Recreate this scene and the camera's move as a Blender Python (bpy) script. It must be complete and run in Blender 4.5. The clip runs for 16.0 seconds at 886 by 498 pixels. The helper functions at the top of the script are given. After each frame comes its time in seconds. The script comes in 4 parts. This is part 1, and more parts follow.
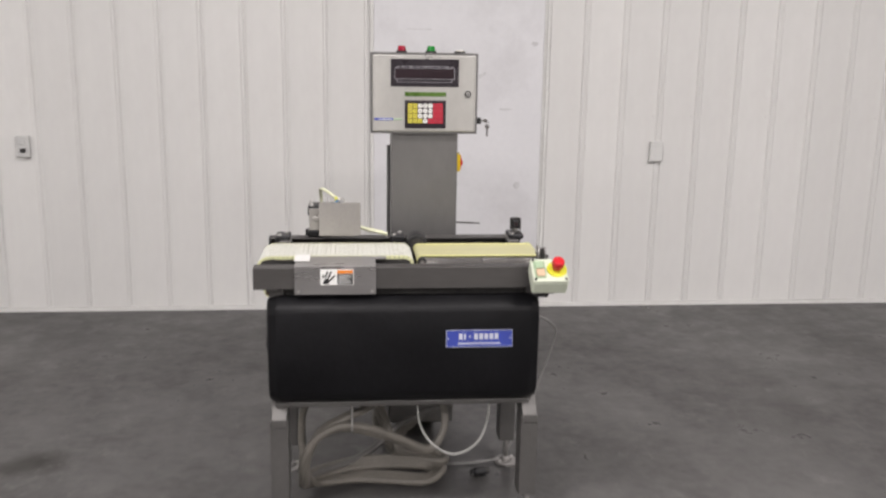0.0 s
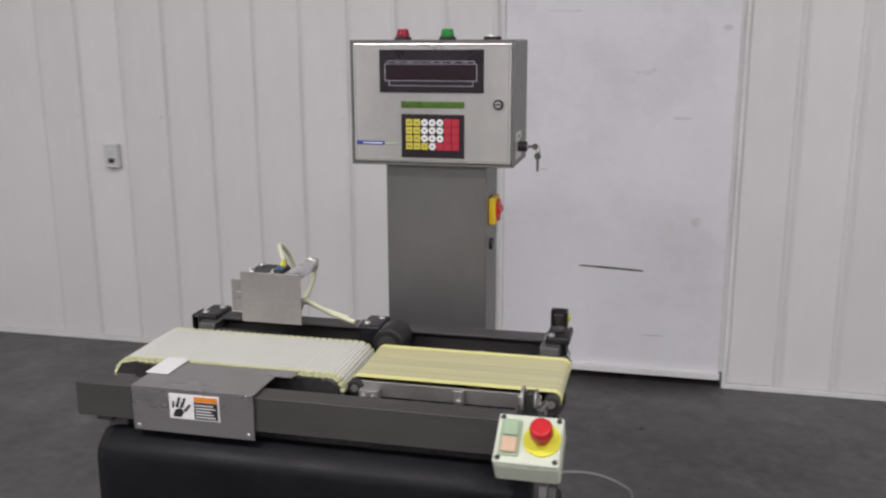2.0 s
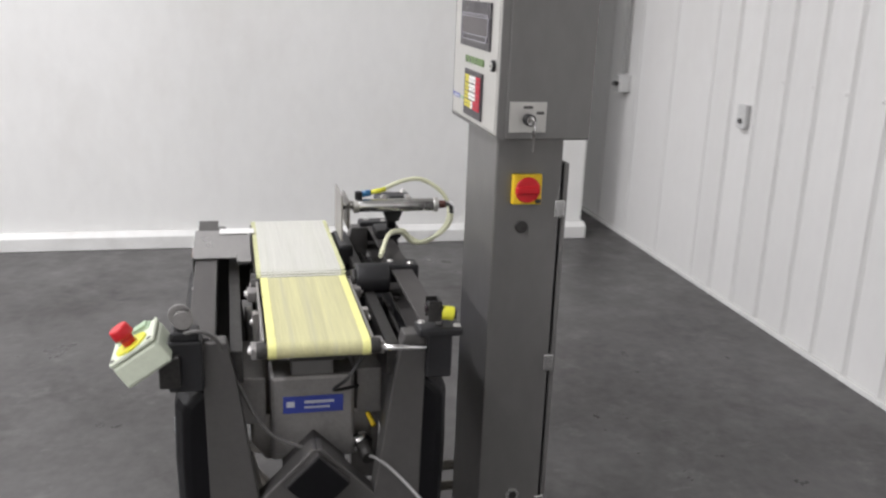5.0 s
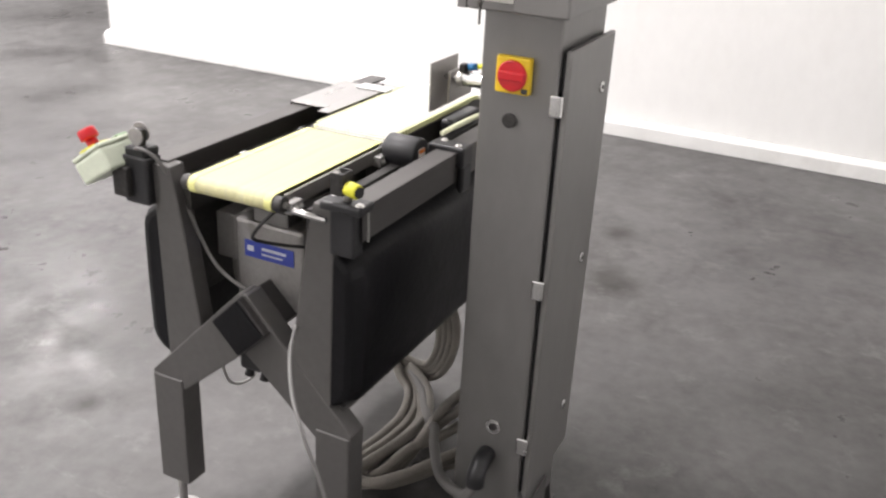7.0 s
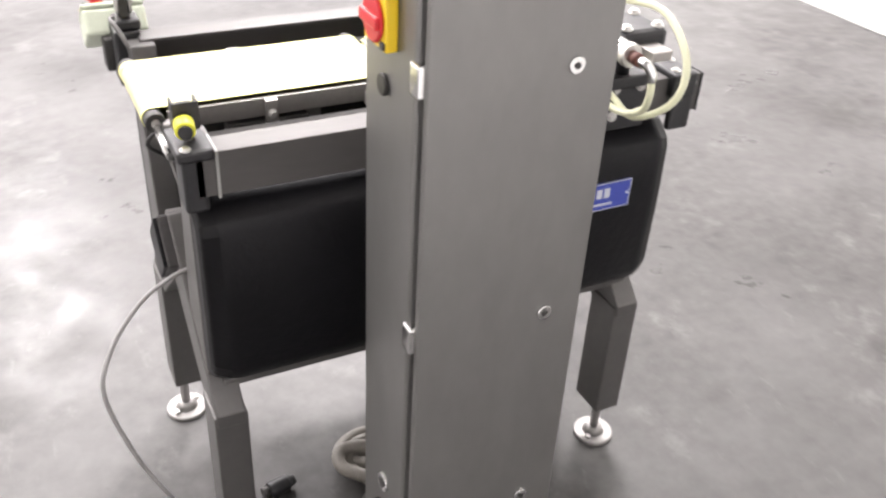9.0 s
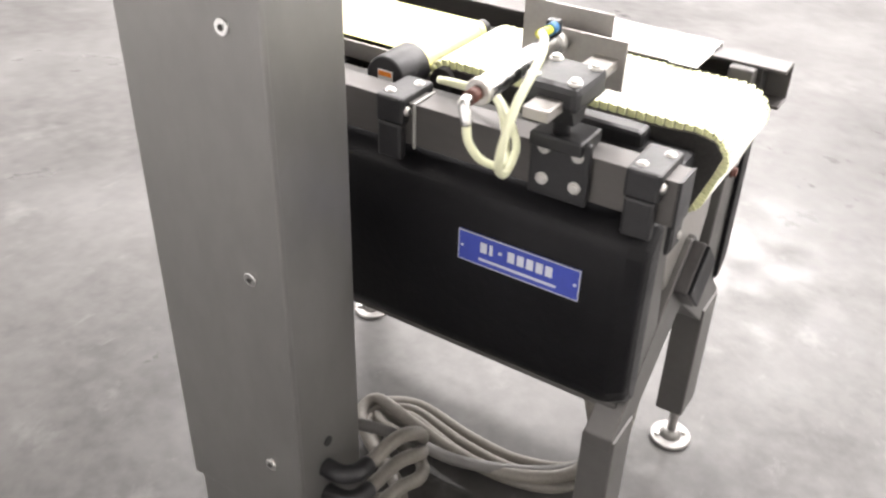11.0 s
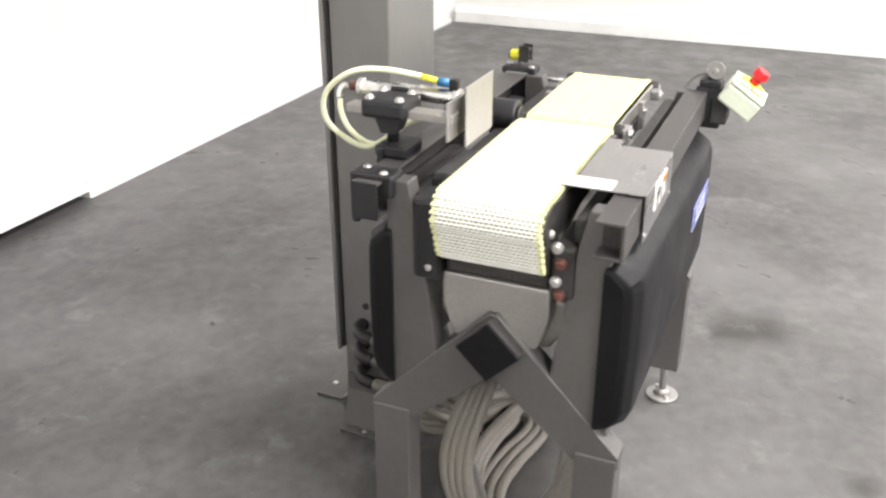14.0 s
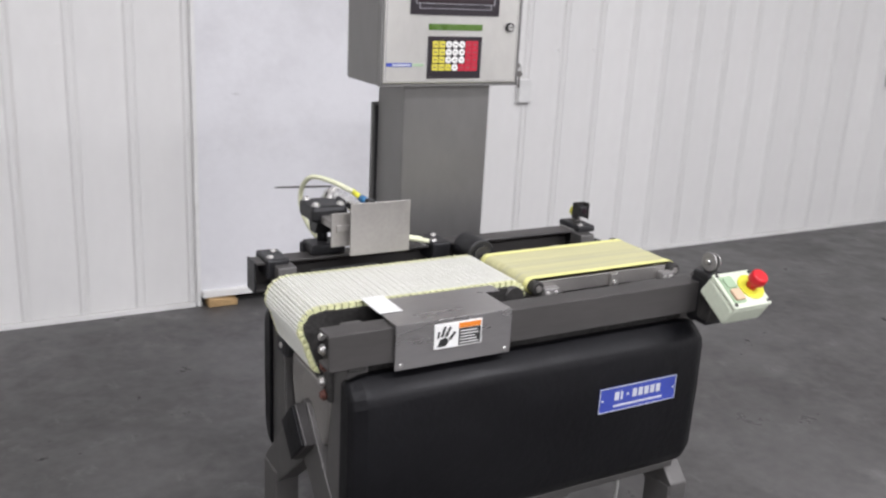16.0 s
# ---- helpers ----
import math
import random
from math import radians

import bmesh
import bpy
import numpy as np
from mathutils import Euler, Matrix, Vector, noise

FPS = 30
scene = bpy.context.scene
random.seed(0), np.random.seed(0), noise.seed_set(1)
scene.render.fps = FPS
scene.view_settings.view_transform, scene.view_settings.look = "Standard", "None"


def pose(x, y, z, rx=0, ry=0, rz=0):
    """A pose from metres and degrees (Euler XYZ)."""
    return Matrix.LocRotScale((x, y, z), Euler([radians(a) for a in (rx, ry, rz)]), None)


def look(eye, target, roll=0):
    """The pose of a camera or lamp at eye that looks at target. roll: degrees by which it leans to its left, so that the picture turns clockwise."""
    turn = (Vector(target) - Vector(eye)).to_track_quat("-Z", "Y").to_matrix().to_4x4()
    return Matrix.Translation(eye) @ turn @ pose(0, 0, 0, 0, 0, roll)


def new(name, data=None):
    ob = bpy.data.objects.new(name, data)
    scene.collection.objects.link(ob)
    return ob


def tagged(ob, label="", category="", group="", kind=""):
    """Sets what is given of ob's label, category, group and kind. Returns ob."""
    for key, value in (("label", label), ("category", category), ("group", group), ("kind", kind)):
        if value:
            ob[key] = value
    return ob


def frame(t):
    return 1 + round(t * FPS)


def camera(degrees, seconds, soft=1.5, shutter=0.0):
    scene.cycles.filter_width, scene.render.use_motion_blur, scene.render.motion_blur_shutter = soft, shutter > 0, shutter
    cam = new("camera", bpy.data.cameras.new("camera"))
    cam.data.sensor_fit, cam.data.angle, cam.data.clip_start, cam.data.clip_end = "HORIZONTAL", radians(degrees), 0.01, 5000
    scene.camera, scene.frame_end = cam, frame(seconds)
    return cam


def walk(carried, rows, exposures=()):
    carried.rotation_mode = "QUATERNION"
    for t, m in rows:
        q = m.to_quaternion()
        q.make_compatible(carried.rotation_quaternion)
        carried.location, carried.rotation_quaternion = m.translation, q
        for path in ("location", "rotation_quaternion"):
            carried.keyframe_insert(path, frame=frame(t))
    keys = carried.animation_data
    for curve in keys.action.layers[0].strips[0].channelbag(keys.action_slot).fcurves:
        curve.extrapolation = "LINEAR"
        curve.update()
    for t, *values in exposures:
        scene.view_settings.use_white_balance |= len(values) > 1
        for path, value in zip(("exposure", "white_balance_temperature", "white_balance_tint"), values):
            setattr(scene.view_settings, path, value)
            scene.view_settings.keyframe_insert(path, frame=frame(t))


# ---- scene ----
cam = camera(51.4, 16.0, soft=2.3, shutter=0.5)
PATH = [
    (0, (-0.151, -2.999, 1.556), (0.034, -1.057, 1.116), 0.9),
    (0.5, (-0.104, -2.531, 1.543), (0.081, -0.585, 1.121), 0.8),
    (1, (0.067, -2.132, 1.544), (0.098, -0.181, 1.105), 0.6),
    (1.5, (0.322, -1.914, 1.532), (0.12, 0.025, 1.086), 0.4),
    (2, (0.608, -1.717, 1.526), (0.162, 0.179, 1.072), -0.2),
    (2.5, (0.925, -1.59, 1.518), (0.134, 0.189, 1.061), 0.7),
    (3, (1.259, -1.389, 1.517), (0.156, 0.215, 1.061), 0.3),
    (3.2, (1.398, -1.301, 1.52), (0.162, 0.202, 1.058), 0.6),
    (5.3, (2.087, 0.011, 1.53), (0.191, 0.29, 0.958), 2.5),
    (5.5, (2.097, 0.122, 1.517), (0.192, 0.289, 0.934), 2.7),
    (6, (2.065, 0.456, 1.495), (0.181, 0.288, 0.846), 2.1),
    (6.3, (1.966, 0.608, 1.484), (0.133, 0.236, 0.777), 1.3),
    (6.5, (1.899, 0.783, 1.512), (0.131, 0.229, 0.76), 1.5),
    (7, (1.725, 1.038, 1.485), (0.073, 0.257, 0.672), 3.1),
    (7.5, (1.436, 1.217, 1.484), (-0.043, 0.214, 0.587), 3.2),
    (8, (1.154, 1.361, 1.479), (-0.148, 0.184, 0.52), 3.1),
    (8.2, (1.062, 1.387, 1.475), (-0.16, 0.152, 0.484), 2.7),
    (10.3, (-0.242, 1.384, 1.459), (0.04, -0.203, 0.274), 2.8),
    (10.5, (-0.377, 1.364, 1.459), (0.079, -0.2, 0.299), 1.9),
    (11, (-0.746, 1.286, 1.448), (0.134, -0.13, 0.343), 1.6),
    (11.5, (-1.111, 1.143, 1.452), (0.182, 0.002, 0.439), 0.0),
    (12, (-1.401, 0.905, 1.478), (0.149, 0.093, 0.51), -0.1),
    (12.5, (-1.667, 0.617, 1.464), (0.035, 0.192, 0.505), -0.1),
    (13, (-1.791, 0.254, 1.461), (-0.034, 0.195, 0.508), 0.4),
    (13.5, (-1.867, -0.117, 1.461), (-0.121, 0.221, 0.548), 0.5),
    (14, (-1.818, -0.507, 1.469), (-0.153, 0.201, 0.616), -0.0),
    (14.5, (-1.704, -0.856, 1.457), (-0.16, 0.129, 0.653), 0.8),
    (15, (-1.531, -1.169, 1.475), (-0.135, 0.075, 0.765), 2.1),
    (15.5, (-1.27, -1.425, 1.481), (-0.085, 0.061, 0.859), 2.8),
    (16, (-1.035, -1.637, 1.491), (-0.092, 0.031, 0.919), 3.0),
]
EXPOSURES = [
    (0.0, -0.58, 6650, 10), (1.0, -0.82, 6450, 11), (2.0, -1.02, 6350, 12), (3.0, -0.96, 6320, 12), (5.5, -0.26, 6300, 8), (6.5, 0.06, 6400, 10), (7.0, 0.24, 6550, 10), (8.0, 0.84, 6550, 12),
    (10.5, 1.04, 6600, 9), (11.0, 1.05, 6650, 9), (12.5, 1.10, 6850, 6), (13.0, 1.02, 6800, 6), (14.0, 0.74, 6580, 7), (14.5, 0.52, 6500, 7), (15.0, 0.14, 6400, 9), (16.0, -0.42, 6200, 10),
]
walk(cam, [(t, look(eye, target, roll)) for t, eye, target, roll in PATH], EXPOSURES)

# ---------------------------------------------------------------- world, lights
world = bpy.data.worlds.new("world")
scene.world = world
world.use_nodes = True
world.node_tree.nodes["Background"].inputs[0].default_value = (0.9, 0.95, 1.0, 1)
world.node_tree.nodes["Background"].inputs[1].default_value = 0.02


def ceiling_lamp(x, y, power):
    data = bpy.data.lights.new("lamp_light", "AREA")
    data.shape, data.size, data.size_y, data.energy, data.color = "RECTANGLE", 1.3, 0.5, power, (1.0, 0.955, 0.97)
    ob = new("lamp_light", data)
    ob.matrix_world = Matrix.Translation((x, y, LAMP_Z))
    return ob


LAMP_Z = 4.75
# the last one, to the east, is an unseen lamp added for floor sheen
LAMPS = [(-1.4, -2.2, 190), (2.0, -2.2, 170), (-5.2, -7.4, 230), (-2.2, -7.4, 310), (0.8, -7.4, 310), (3.4, -7.4, 230), (4.1, -3.2, 70)]
for lamp_x, lamp_y, lamp_w in LAMPS:
    ceiling_lamp(lamp_x, lamp_y, lamp_w)


# ---------------------------------------------------------------- materials
def mat(name, base, rough=0.5, metal=0.0, vary=0.12, scale=6.0, fine=0.0, bump=0.0, dirt=None, dirt_amount=0.0,
        dirt_scale=3.0, stretch=(1, 1, 1), rough_vary=0.1, spec=0.5, random_tint=0.0, dirt_soft=False):
    """Base colour with two scales of variation, optional dirt patches, uneven gloss and fine relief."""
    m = bpy.data.materials.new(name)
    m.use_nodes = True
    nt = m.node_tree
    n, link = nt.nodes, nt.links.new
    bsdf = n["Principled BSDF"]
    coord = n.new("ShaderNodeTexCoord")
    mapping = n.new("ShaderNodeMapping")
    mapping.inputs["Scale"].default_value = stretch
    link(coord.outputs["Object"], mapping.inputs["Vector"])

    def noise_node(size, detail=4.0, rough_=0.6):
        t = n.new("ShaderNodeTexNoise")
        t.inputs["Scale"].default_value, t.inputs["Detail"].default_value, t.inputs["Roughness"].default_value = size, detail, rough_
        link(mapping.outputs[0], t.inputs["Vector"])
        return t

    def remap(src, a, b, lo=0.3, hi=0.7):
        r = n.new("ShaderNodeMapRange")
        r.inputs["From Min"].default_value, r.inputs["From Max"].default_value = lo, hi
        r.inputs["To Min"].default_value, r.inputs["To Max"].default_value = a, b
        link(src, r.inputs["Value"])
        return r.outputs[0]

    big, small = noise_node(scale, 5.0), noise_node(scale * 14, 3.0)
    value = n.new("ShaderNodeMath")
    value.operation = "MULTIPLY"
    link(remap(big.outputs["Fac"], 1 - vary, 1 + vary), value.inputs[0])
    link(remap(small.outputs["Fac"], 1 - vary * 0.5 - fine, 1 + vary * 0.5 + fine), value.inputs[1])
    factor = value.outputs[0]
    if random_tint:
        info = n.new("ShaderNodeObjectInfo")
        v2 = n.new("ShaderNodeMath")
        v2.operation = "MULTIPLY"
        link(factor, v2.inputs[0])
        link(remap(info.outputs["Random"], 1 - random_tint, 1 + random_tint, 0, 1), v2.inputs[1])
        factor = v2.outputs[0]
    colour = n.new("ShaderNodeVectorMath")
    colour.operation = "SCALE"
    colour.inputs[0].default_value = base
    link(factor, colour.inputs["Scale"])
    out = colour.outputs[0]
    if dirt:
        patch = noise_node(dirt_scale, 6.0 if dirt_soft else 8.0, 0.58 if dirt_soft else 0.68)
        mix = n.new("ShaderNodeMix")
        mix.data_type = "RGBA"
        link(remap(patch.outputs["Fac"], 0, dirt_amount, 0.40 if dirt_soft else 0.5, 0.76 if dirt_soft else 0.72), mix.inputs["Factor"])
        link(out, mix.inputs[6])
        mix.inputs[7].default_value = (*dirt, 1)
        out = mix.outputs[2]
    link(out, bsdf.inputs["Base Color"])
    link(remap(big.outputs["Fac"], max(0.02, rough - rough_vary), min(1, rough + rough_vary)), bsdf.inputs["Roughness"])
    bsdf.inputs["Metallic"].default_value = metal
    bsdf.inputs["Specular IOR Level"].default_value = spec
    if bump:
        b = n.new("ShaderNodeBump")
        b.inputs["Strength"].default_value, b.inputs["Distance"].default_value = bump, 0.004
        link(small.outputs["Fac"], b.inputs["Height"])
        link(b.outputs[0], bsdf.inputs["Normal"])
    return m


def floor_material():
    """Sealed grey concrete: cloudy tone, worn pale patches, dark spots, uneven polish."""
    m = mat("concrete_floor", (0.069, 0.0665, 0.0650), 0.38, 0, 0.24, 1.4, 0.12, 0.10, (0.165, 0.163, 0.160), 0.6, 1.1, rough_vary=0.13, spec=0.32, dirt_soft=True)
    nt = m.node_tree
    n, link = nt.nodes, nt.links.new
    bsdf = n["Principled BSDF"]
    out = bsdf.inputs["Base Color"].links[0].from_socket
    coord = n.new("ShaderNodeTexCoord")
    warp = n.new("ShaderNodeTexNoise")
    warp.inputs["Scale"].default_value, warp.inputs["Detail"].default_value = 9.0, 4.0
    link(coord.outputs["Object"], warp.inputs["Vector"])
    add = n.new("ShaderNodeVectorMath")
    add.operation = "MULTIPLY_ADD"
    add.inputs[1].default_value = (0.10, 0.10, 0.0)
    link(warp.outputs["Color"], add.inputs[0])
    link(coord.outputs["Object"], add.inputs[2])
    for sx, sy, radius, depth in DARK_SPOTS:
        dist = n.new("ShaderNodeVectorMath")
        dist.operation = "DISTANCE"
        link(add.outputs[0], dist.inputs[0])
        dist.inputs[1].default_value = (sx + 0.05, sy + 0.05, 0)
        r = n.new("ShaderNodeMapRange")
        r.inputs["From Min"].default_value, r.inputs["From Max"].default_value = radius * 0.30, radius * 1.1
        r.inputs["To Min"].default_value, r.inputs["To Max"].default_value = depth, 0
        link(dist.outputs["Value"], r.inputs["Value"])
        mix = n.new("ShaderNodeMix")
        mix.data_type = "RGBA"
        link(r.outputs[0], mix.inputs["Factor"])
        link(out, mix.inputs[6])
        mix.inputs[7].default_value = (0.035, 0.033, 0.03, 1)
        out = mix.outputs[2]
    link(out, bsdf.inputs["Base Color"])
    # pale scuffs, dark grime and hair-fine drag marks
    for size, low, high, strength, tone, warp_y in ((4.2, 0.57, 0.70, 0.45, 0.21, 1.0), (2.7, 0.58, 0.74, 0.55, 0.036, 1.0), (17.0, 0.60, 0.72, 0.40, 0.20, 0.35), (11.0, 0.63, 0.74, 0.5, 0.035, 0.6)):
        mp = n.new("ShaderNodeMapping")
        mp.inputs["Scale"].default_value = (1.0, warp_y, 1.0)
        mp.inputs["Rotation"].default_value = (0, 0, size)
        link(coord.outputs["Object"], mp.inputs["Vector"])
        t = n.new("ShaderNodeTexNoise")
        t.inputs["Scale"].default_value, t.inputs["Detail"].default_value, t.inputs["Roughness"].default_value = size, 9.0, 0.72
        link(mp.outputs[0], t.inputs["Vector"])
        r = n.new("ShaderNodeMapRange")
        r.inputs["From Min"].default_value, r.inputs["From Max"].default_value = low, high
        r.inputs["To Min"].default_value, r.inputs["To Max"].default_value = 0, strength
        link(t.outputs["Fac"], r.inputs["Value"])
        mix = n.new("ShaderNodeMix")
        mix.data_type = "RGBA"
        link(r.outputs[0], mix.inputs["Factor"])
        link(out, mix.inputs[6])
        mix.inputs[7].default_value = (tone, tone * 0.985, tone * 0.96, 1)
        out = mix.outputs[2]
    link(out, bsdf.inputs["Base Color"])
    # uneven polish: worn glossy patches between dull ones, at two scales
    total = None
    for size, weight in ((1.4, 0.55), (6.5, 0.45)):
        t = n.new("ShaderNodeTexNoise")
        t.inputs["Scale"].default_value, t.inputs["Detail"].default_value, t.inputs["Roughness"].default_value = size, 7.0, 0.65
        link(coord.outputs["Object"], t.inputs["Vector"])
        r = n.new("ShaderNodeMapRange")
        r.inputs["From Min"].default_value, r.inputs["From Max"].default_value = 0.34, 0.66
        r.inputs["To Min"].default_value, r.inputs["To Max"].default_value = 0.20 * weight, 0.62 * weight
        link(t.outputs["Fac"], r.inputs["Value"])
        if total is None:
            total = r.outputs[0]
        else:
            plus = n.new("ShaderNodeMath")
            link(total, plus.inputs[0])
            link(r.outputs[0], plus.inputs[1])
            total = plus.outputs[0]
    link(total, bsdf.inputs["Roughness"])
    # trowel waves under the polish
    wave = n.new("ShaderNodeTexNoise")
    wave.inputs["Scale"].default_value, wave.inputs["Detail"].default_value, wave.inputs["Roughness"].default_value = 6.0, 2.0, 0.5
    link(add.outputs[0], wave.inputs["Vector"])
    relief = n.new("ShaderNodeBump")
    relief.inputs["Strength"].default_value, relief.inputs["Distance"].default_value = 0.16, 0.02
    link(wave.outputs["Fac"], relief.inputs["Height"])
    link(relief.outputs[0], bsdf.inputs["Normal"])
    return m


# x, y, radius, depth; last two: broad, faint, beneath the machine and by the column
DARK_SPOTS = [(0.90, -0.43, 0.13, 0.85), (0.83, -0.36, 0.08, 0.7), (-1.84, 0.17, 0.09, 0.9), (-1.35, 0.30, 0.11, 0.9), (-1.42, 0.24, 0.09, 0.8), (0.20, -0.75, 0.06, 0.8),
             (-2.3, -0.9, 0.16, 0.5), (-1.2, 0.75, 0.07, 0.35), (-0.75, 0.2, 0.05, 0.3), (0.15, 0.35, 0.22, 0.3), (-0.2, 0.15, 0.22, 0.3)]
M_FLOOR = floor_material()
M_WALL = mat("white_wall_panel", (0.74, 0.735, 0.72), 0.42, 0, 0.03, 1.5, 0.0, 0.05, (0.60, 0.58, 0.55), 0.35, 1.2, (1, 1, 0.4), random_tint=0.03)
M_DOOR = mat("white_door_skin", (0.74, 0.74, 0.76), 0.45, 0, 0.03, 2.0, 0.0, 0.05, (0.52, 0.51, 0.52), 0.45, 1.8)
M_CURTAIN = mat("white_partition", (0.82, 0.82, 0.80), 0.5, 0, 0.03, 1.3, 0.0, 0.1, (0.68, 0.66, 0.62), 0.35, 1.6, (1, 1, 0.5))
M_TRIM = mat("white_trim", (0.76, 0.76, 0.74), 0.45, 0, 0.05, 5.0, 0, 0.05, (0.5, 0.48, 0.45), 0.4, 4.0)
# for the unseen south wall; dark so steel and floor reflect less from there
M_SOUTH = mat("grey_far_wall", (0.26, 0.26, 0.255), 0.6, 0, 0.10, 0.8, 0.0, 0.05)
M_CEIL = mat("ceiling_white", (0.62, 0.62, 0.60), 0.8, 0, 0.05, 0.6)
M_STEEL = mat("brushed_stainless", (0.23, 0.225, 0.22), 0.44, 0.75, 0.05, 2.0, 0.01, 0.02, (0.17, 0.165, 0.16), 0.35, 3.0, (1, 1, 0.5), rough_vary=0.06)
M_STEELX = mat("brushed_stainless_rail", (0.098, 0.093, 0.090), 0.48, 0.6, 0.06, 3.0, 0.02, 0.02, (0.10, 0.096, 0.092), 0.35, 5.0, (0.4, 2, 2))
M_FACE = mat("bright_brushed_stainless", (0.62, 0.61, 0.58), 0.36, 0.7, 0.04, 3.0, 0.01, 0.02, stretch=(1, 1, 0.6))
M_GUARD = mat("bright_sheet_steel", (0.40, 0.39, 0.385), 0.33, 0.85, 0.05, 4.0, 0.01, 0.02, (0.30, 0.295, 0.29), 0.3, 6.0, (0.5, 2, 2))
M_KEYSTEEL = mat("dull_key_steel", (0.22, 0.21, 0.20), 0.4, 0.9, 0.1, 20.0)
M_CELL = mat("dull_stainless", (0.33, 0.32, 0.31), 0.5, 0.6, 0.08, 8.0, 0.02, 0.03, (0.15, 0.145, 0.14), 0.5, 9.0)
M_GREYPAINT = mat("grey_blasted_steel", (0.118, 0.114, 0.110), 0.48, 0.5, 0.08, 4.0, 0.015, 0.03, (0.10, 0.096, 0.092), 0.4, 5.0)
M_BEAM = mat("dark_beam_steel", (0.050, 0.047, 0.046), 0.5, 0.3, 0.15, 8.0, 0.03, 0.05, (0.085, 0.080, 0.078), 0.4, 9.0)
M_PLATE = mat("worn_steel_plate", (0.38, 0.365, 0.345), 0.42, 0.75, 0.06, 9.0, 0.02, 0.03)
M_BRIGHT = mat("polished_steel", (0.75, 0.75, 0.74), 0.22, 1.0, 0.05, 20.0)
M_BLACK = mat("black_textured_plastic", (0.0036, 0.0036, 0.0046), 0.46, 0, 0.2, 4.0, 0.1, 0.25, (0.008, 0.0078, 0.009), 0.5, 3.0, spec=0.24)
M_BLOCK = mat("black_nylon", (0.013, 0.013, 0.0145), 0.45, 0, 0.15, 10.0, 0.1, 0.1)
M_DARK = mat("dark_oily_steel", (0.05, 0.048, 0.046), 0.5, 0.5, 0.3, 9.0, 0.1, 0.1)
M_BOLT = mat("zinc_bolt", (0.62, 0.61, 0.59), 0.35, 0.9, 0.1, 30.0)
M_BELTW = mat("white_link_belt", (0.77, 0.77, 0.72), 0.40, 0, 0.05, 9.0, 0.03, 0.06, (0.62, 0.64, 0.55), 0.55, 5.0, (0.06, 4.0, 0.06))
# core colour holds the shade in the gaps between belt links
M_BELTGAP = mat("shaded_belt_core", (0.33, 0.335, 0.26), 0.6, 0, 0.2, 14.0, 0.05, 0.1)
M_BELTEDGE = mat("yellow_green_belt_edge", (0.70, 0.71, 0.42), 0.5, 0, 0.12, 20.0, 0.05)
M_BELTY = mat("yellow_fabric_belt", (0.56, 0.54, 0.30), 0.5, 0, 0.14, 9.0, 0.03, 0.05, (0.44, 0.43, 0.335), 0.9, 7.0, (0.06, 4.0, 1))
M_BELTYE = mat("bright_yellow_belt_edge", (0.80, 0.78, 0.32), 0.5, 0, 0.08, 20.0, 0.04)
M_CONDUIT = mat("grey_pvc_conduit", (0.175, 0.162, 0.142), 0.5, 0, 0.12, 12.0, 0.05, 0.1, (0.12, 0.11, 0.095), 0.5, 9.0)
M_TUBE = mat("ivory_air_tube", (0.72, 0.73, 0.52), 0.35, 0, 0.06, 20.0)
M_WHITECABLE = mat("white_cable", (0.30, 0.30, 0.285), 0.45, 0, 0.08, 20.0)
M_DARKCABLE = mat("grey_cable", (0.14, 0.135, 0.13), 0.5, 0, 0.1, 20.0)
M_MIDCABLE = mat("mid_grey_cable", (0.26, 0.255, 0.25), 0.5, 0, 0.1, 20.0)
M_YELLOW = mat("signal_yellow", (0.80, 0.55, 0.02), 0.42, 0, 0.06, 20.0)
M_LIME = mat("lime_yellow", (0.72, 0.70, 0.05), 0.42, 0, 0.06, 20.0)
M_RED = mat("signal_red", (0.55, 0.012, 0.02), 0.35, 0, 0.08, 20.0)
M_KEYRED = mat("keypad_red", (0.46, 0.016, 0.04), 0.5, 0, 0.05, 20.0)
M_KEYYEL = mat("keypad_yellow", (0.60, 0.53, 0.06), 0.5, 0, 0.05, 20.0)
M_KEYWHITE = mat("keypad_white", (0.80, 0.80, 0.78), 0.5, 0, 0.03, 20.0)
M_PANELBLACK = mat("black_overlay", (0.018, 0.013, 0.018), 0.32, 0, 0.1, 10.0)
M_WINDOW = mat("smoked_window", (0.022, 0.012, 0.016), 0.12, 0, 0.1, 10.0)
M_OUTLINE = mat("grey_print", (0.38, 0.37, 0.40), 0.5, 0, 0.05, 20.0)
M_LCD = mat("green_lcd", (0.07, 0.14, 0.02), 0.3, 0, 0.1, 30.0)
M_SIGNBLUE = mat("blue_nameplate", (0.045, 0.07, 0.36), 0.4, 0.1, 0.1, 15.0)
M_SILVER = mat("silver_print", (0.62, 0.64, 0.70), 0.45, 0.2, 0.1, 25.0)
M_ORANGE = mat("orange_print", (0.72, 0.22, 0.02), 0.5, 0, 0.05, 20.0)
M_PRINTBLACK = mat("black_print", (0.015, 0.015, 0.015), 0.5, 0, 0.05, 20.0)
M_PAPER = mat("white_label", (0.78, 0.78, 0.76), 0.5, 0, 0.03, 20.0)
M_ENCL = mat("pale_green_enclosure", (0.62, 0.67, 0.54), 0.45, 0, 0.04, 10.0, 0.02, 0.03, (0.45, 0.47, 0.40), 0.3, 14.0)
M_GREENLENS = mat("green_lens", (0.01, 0.22, 0.03), 0.15, 0, 0.05, 10.0)
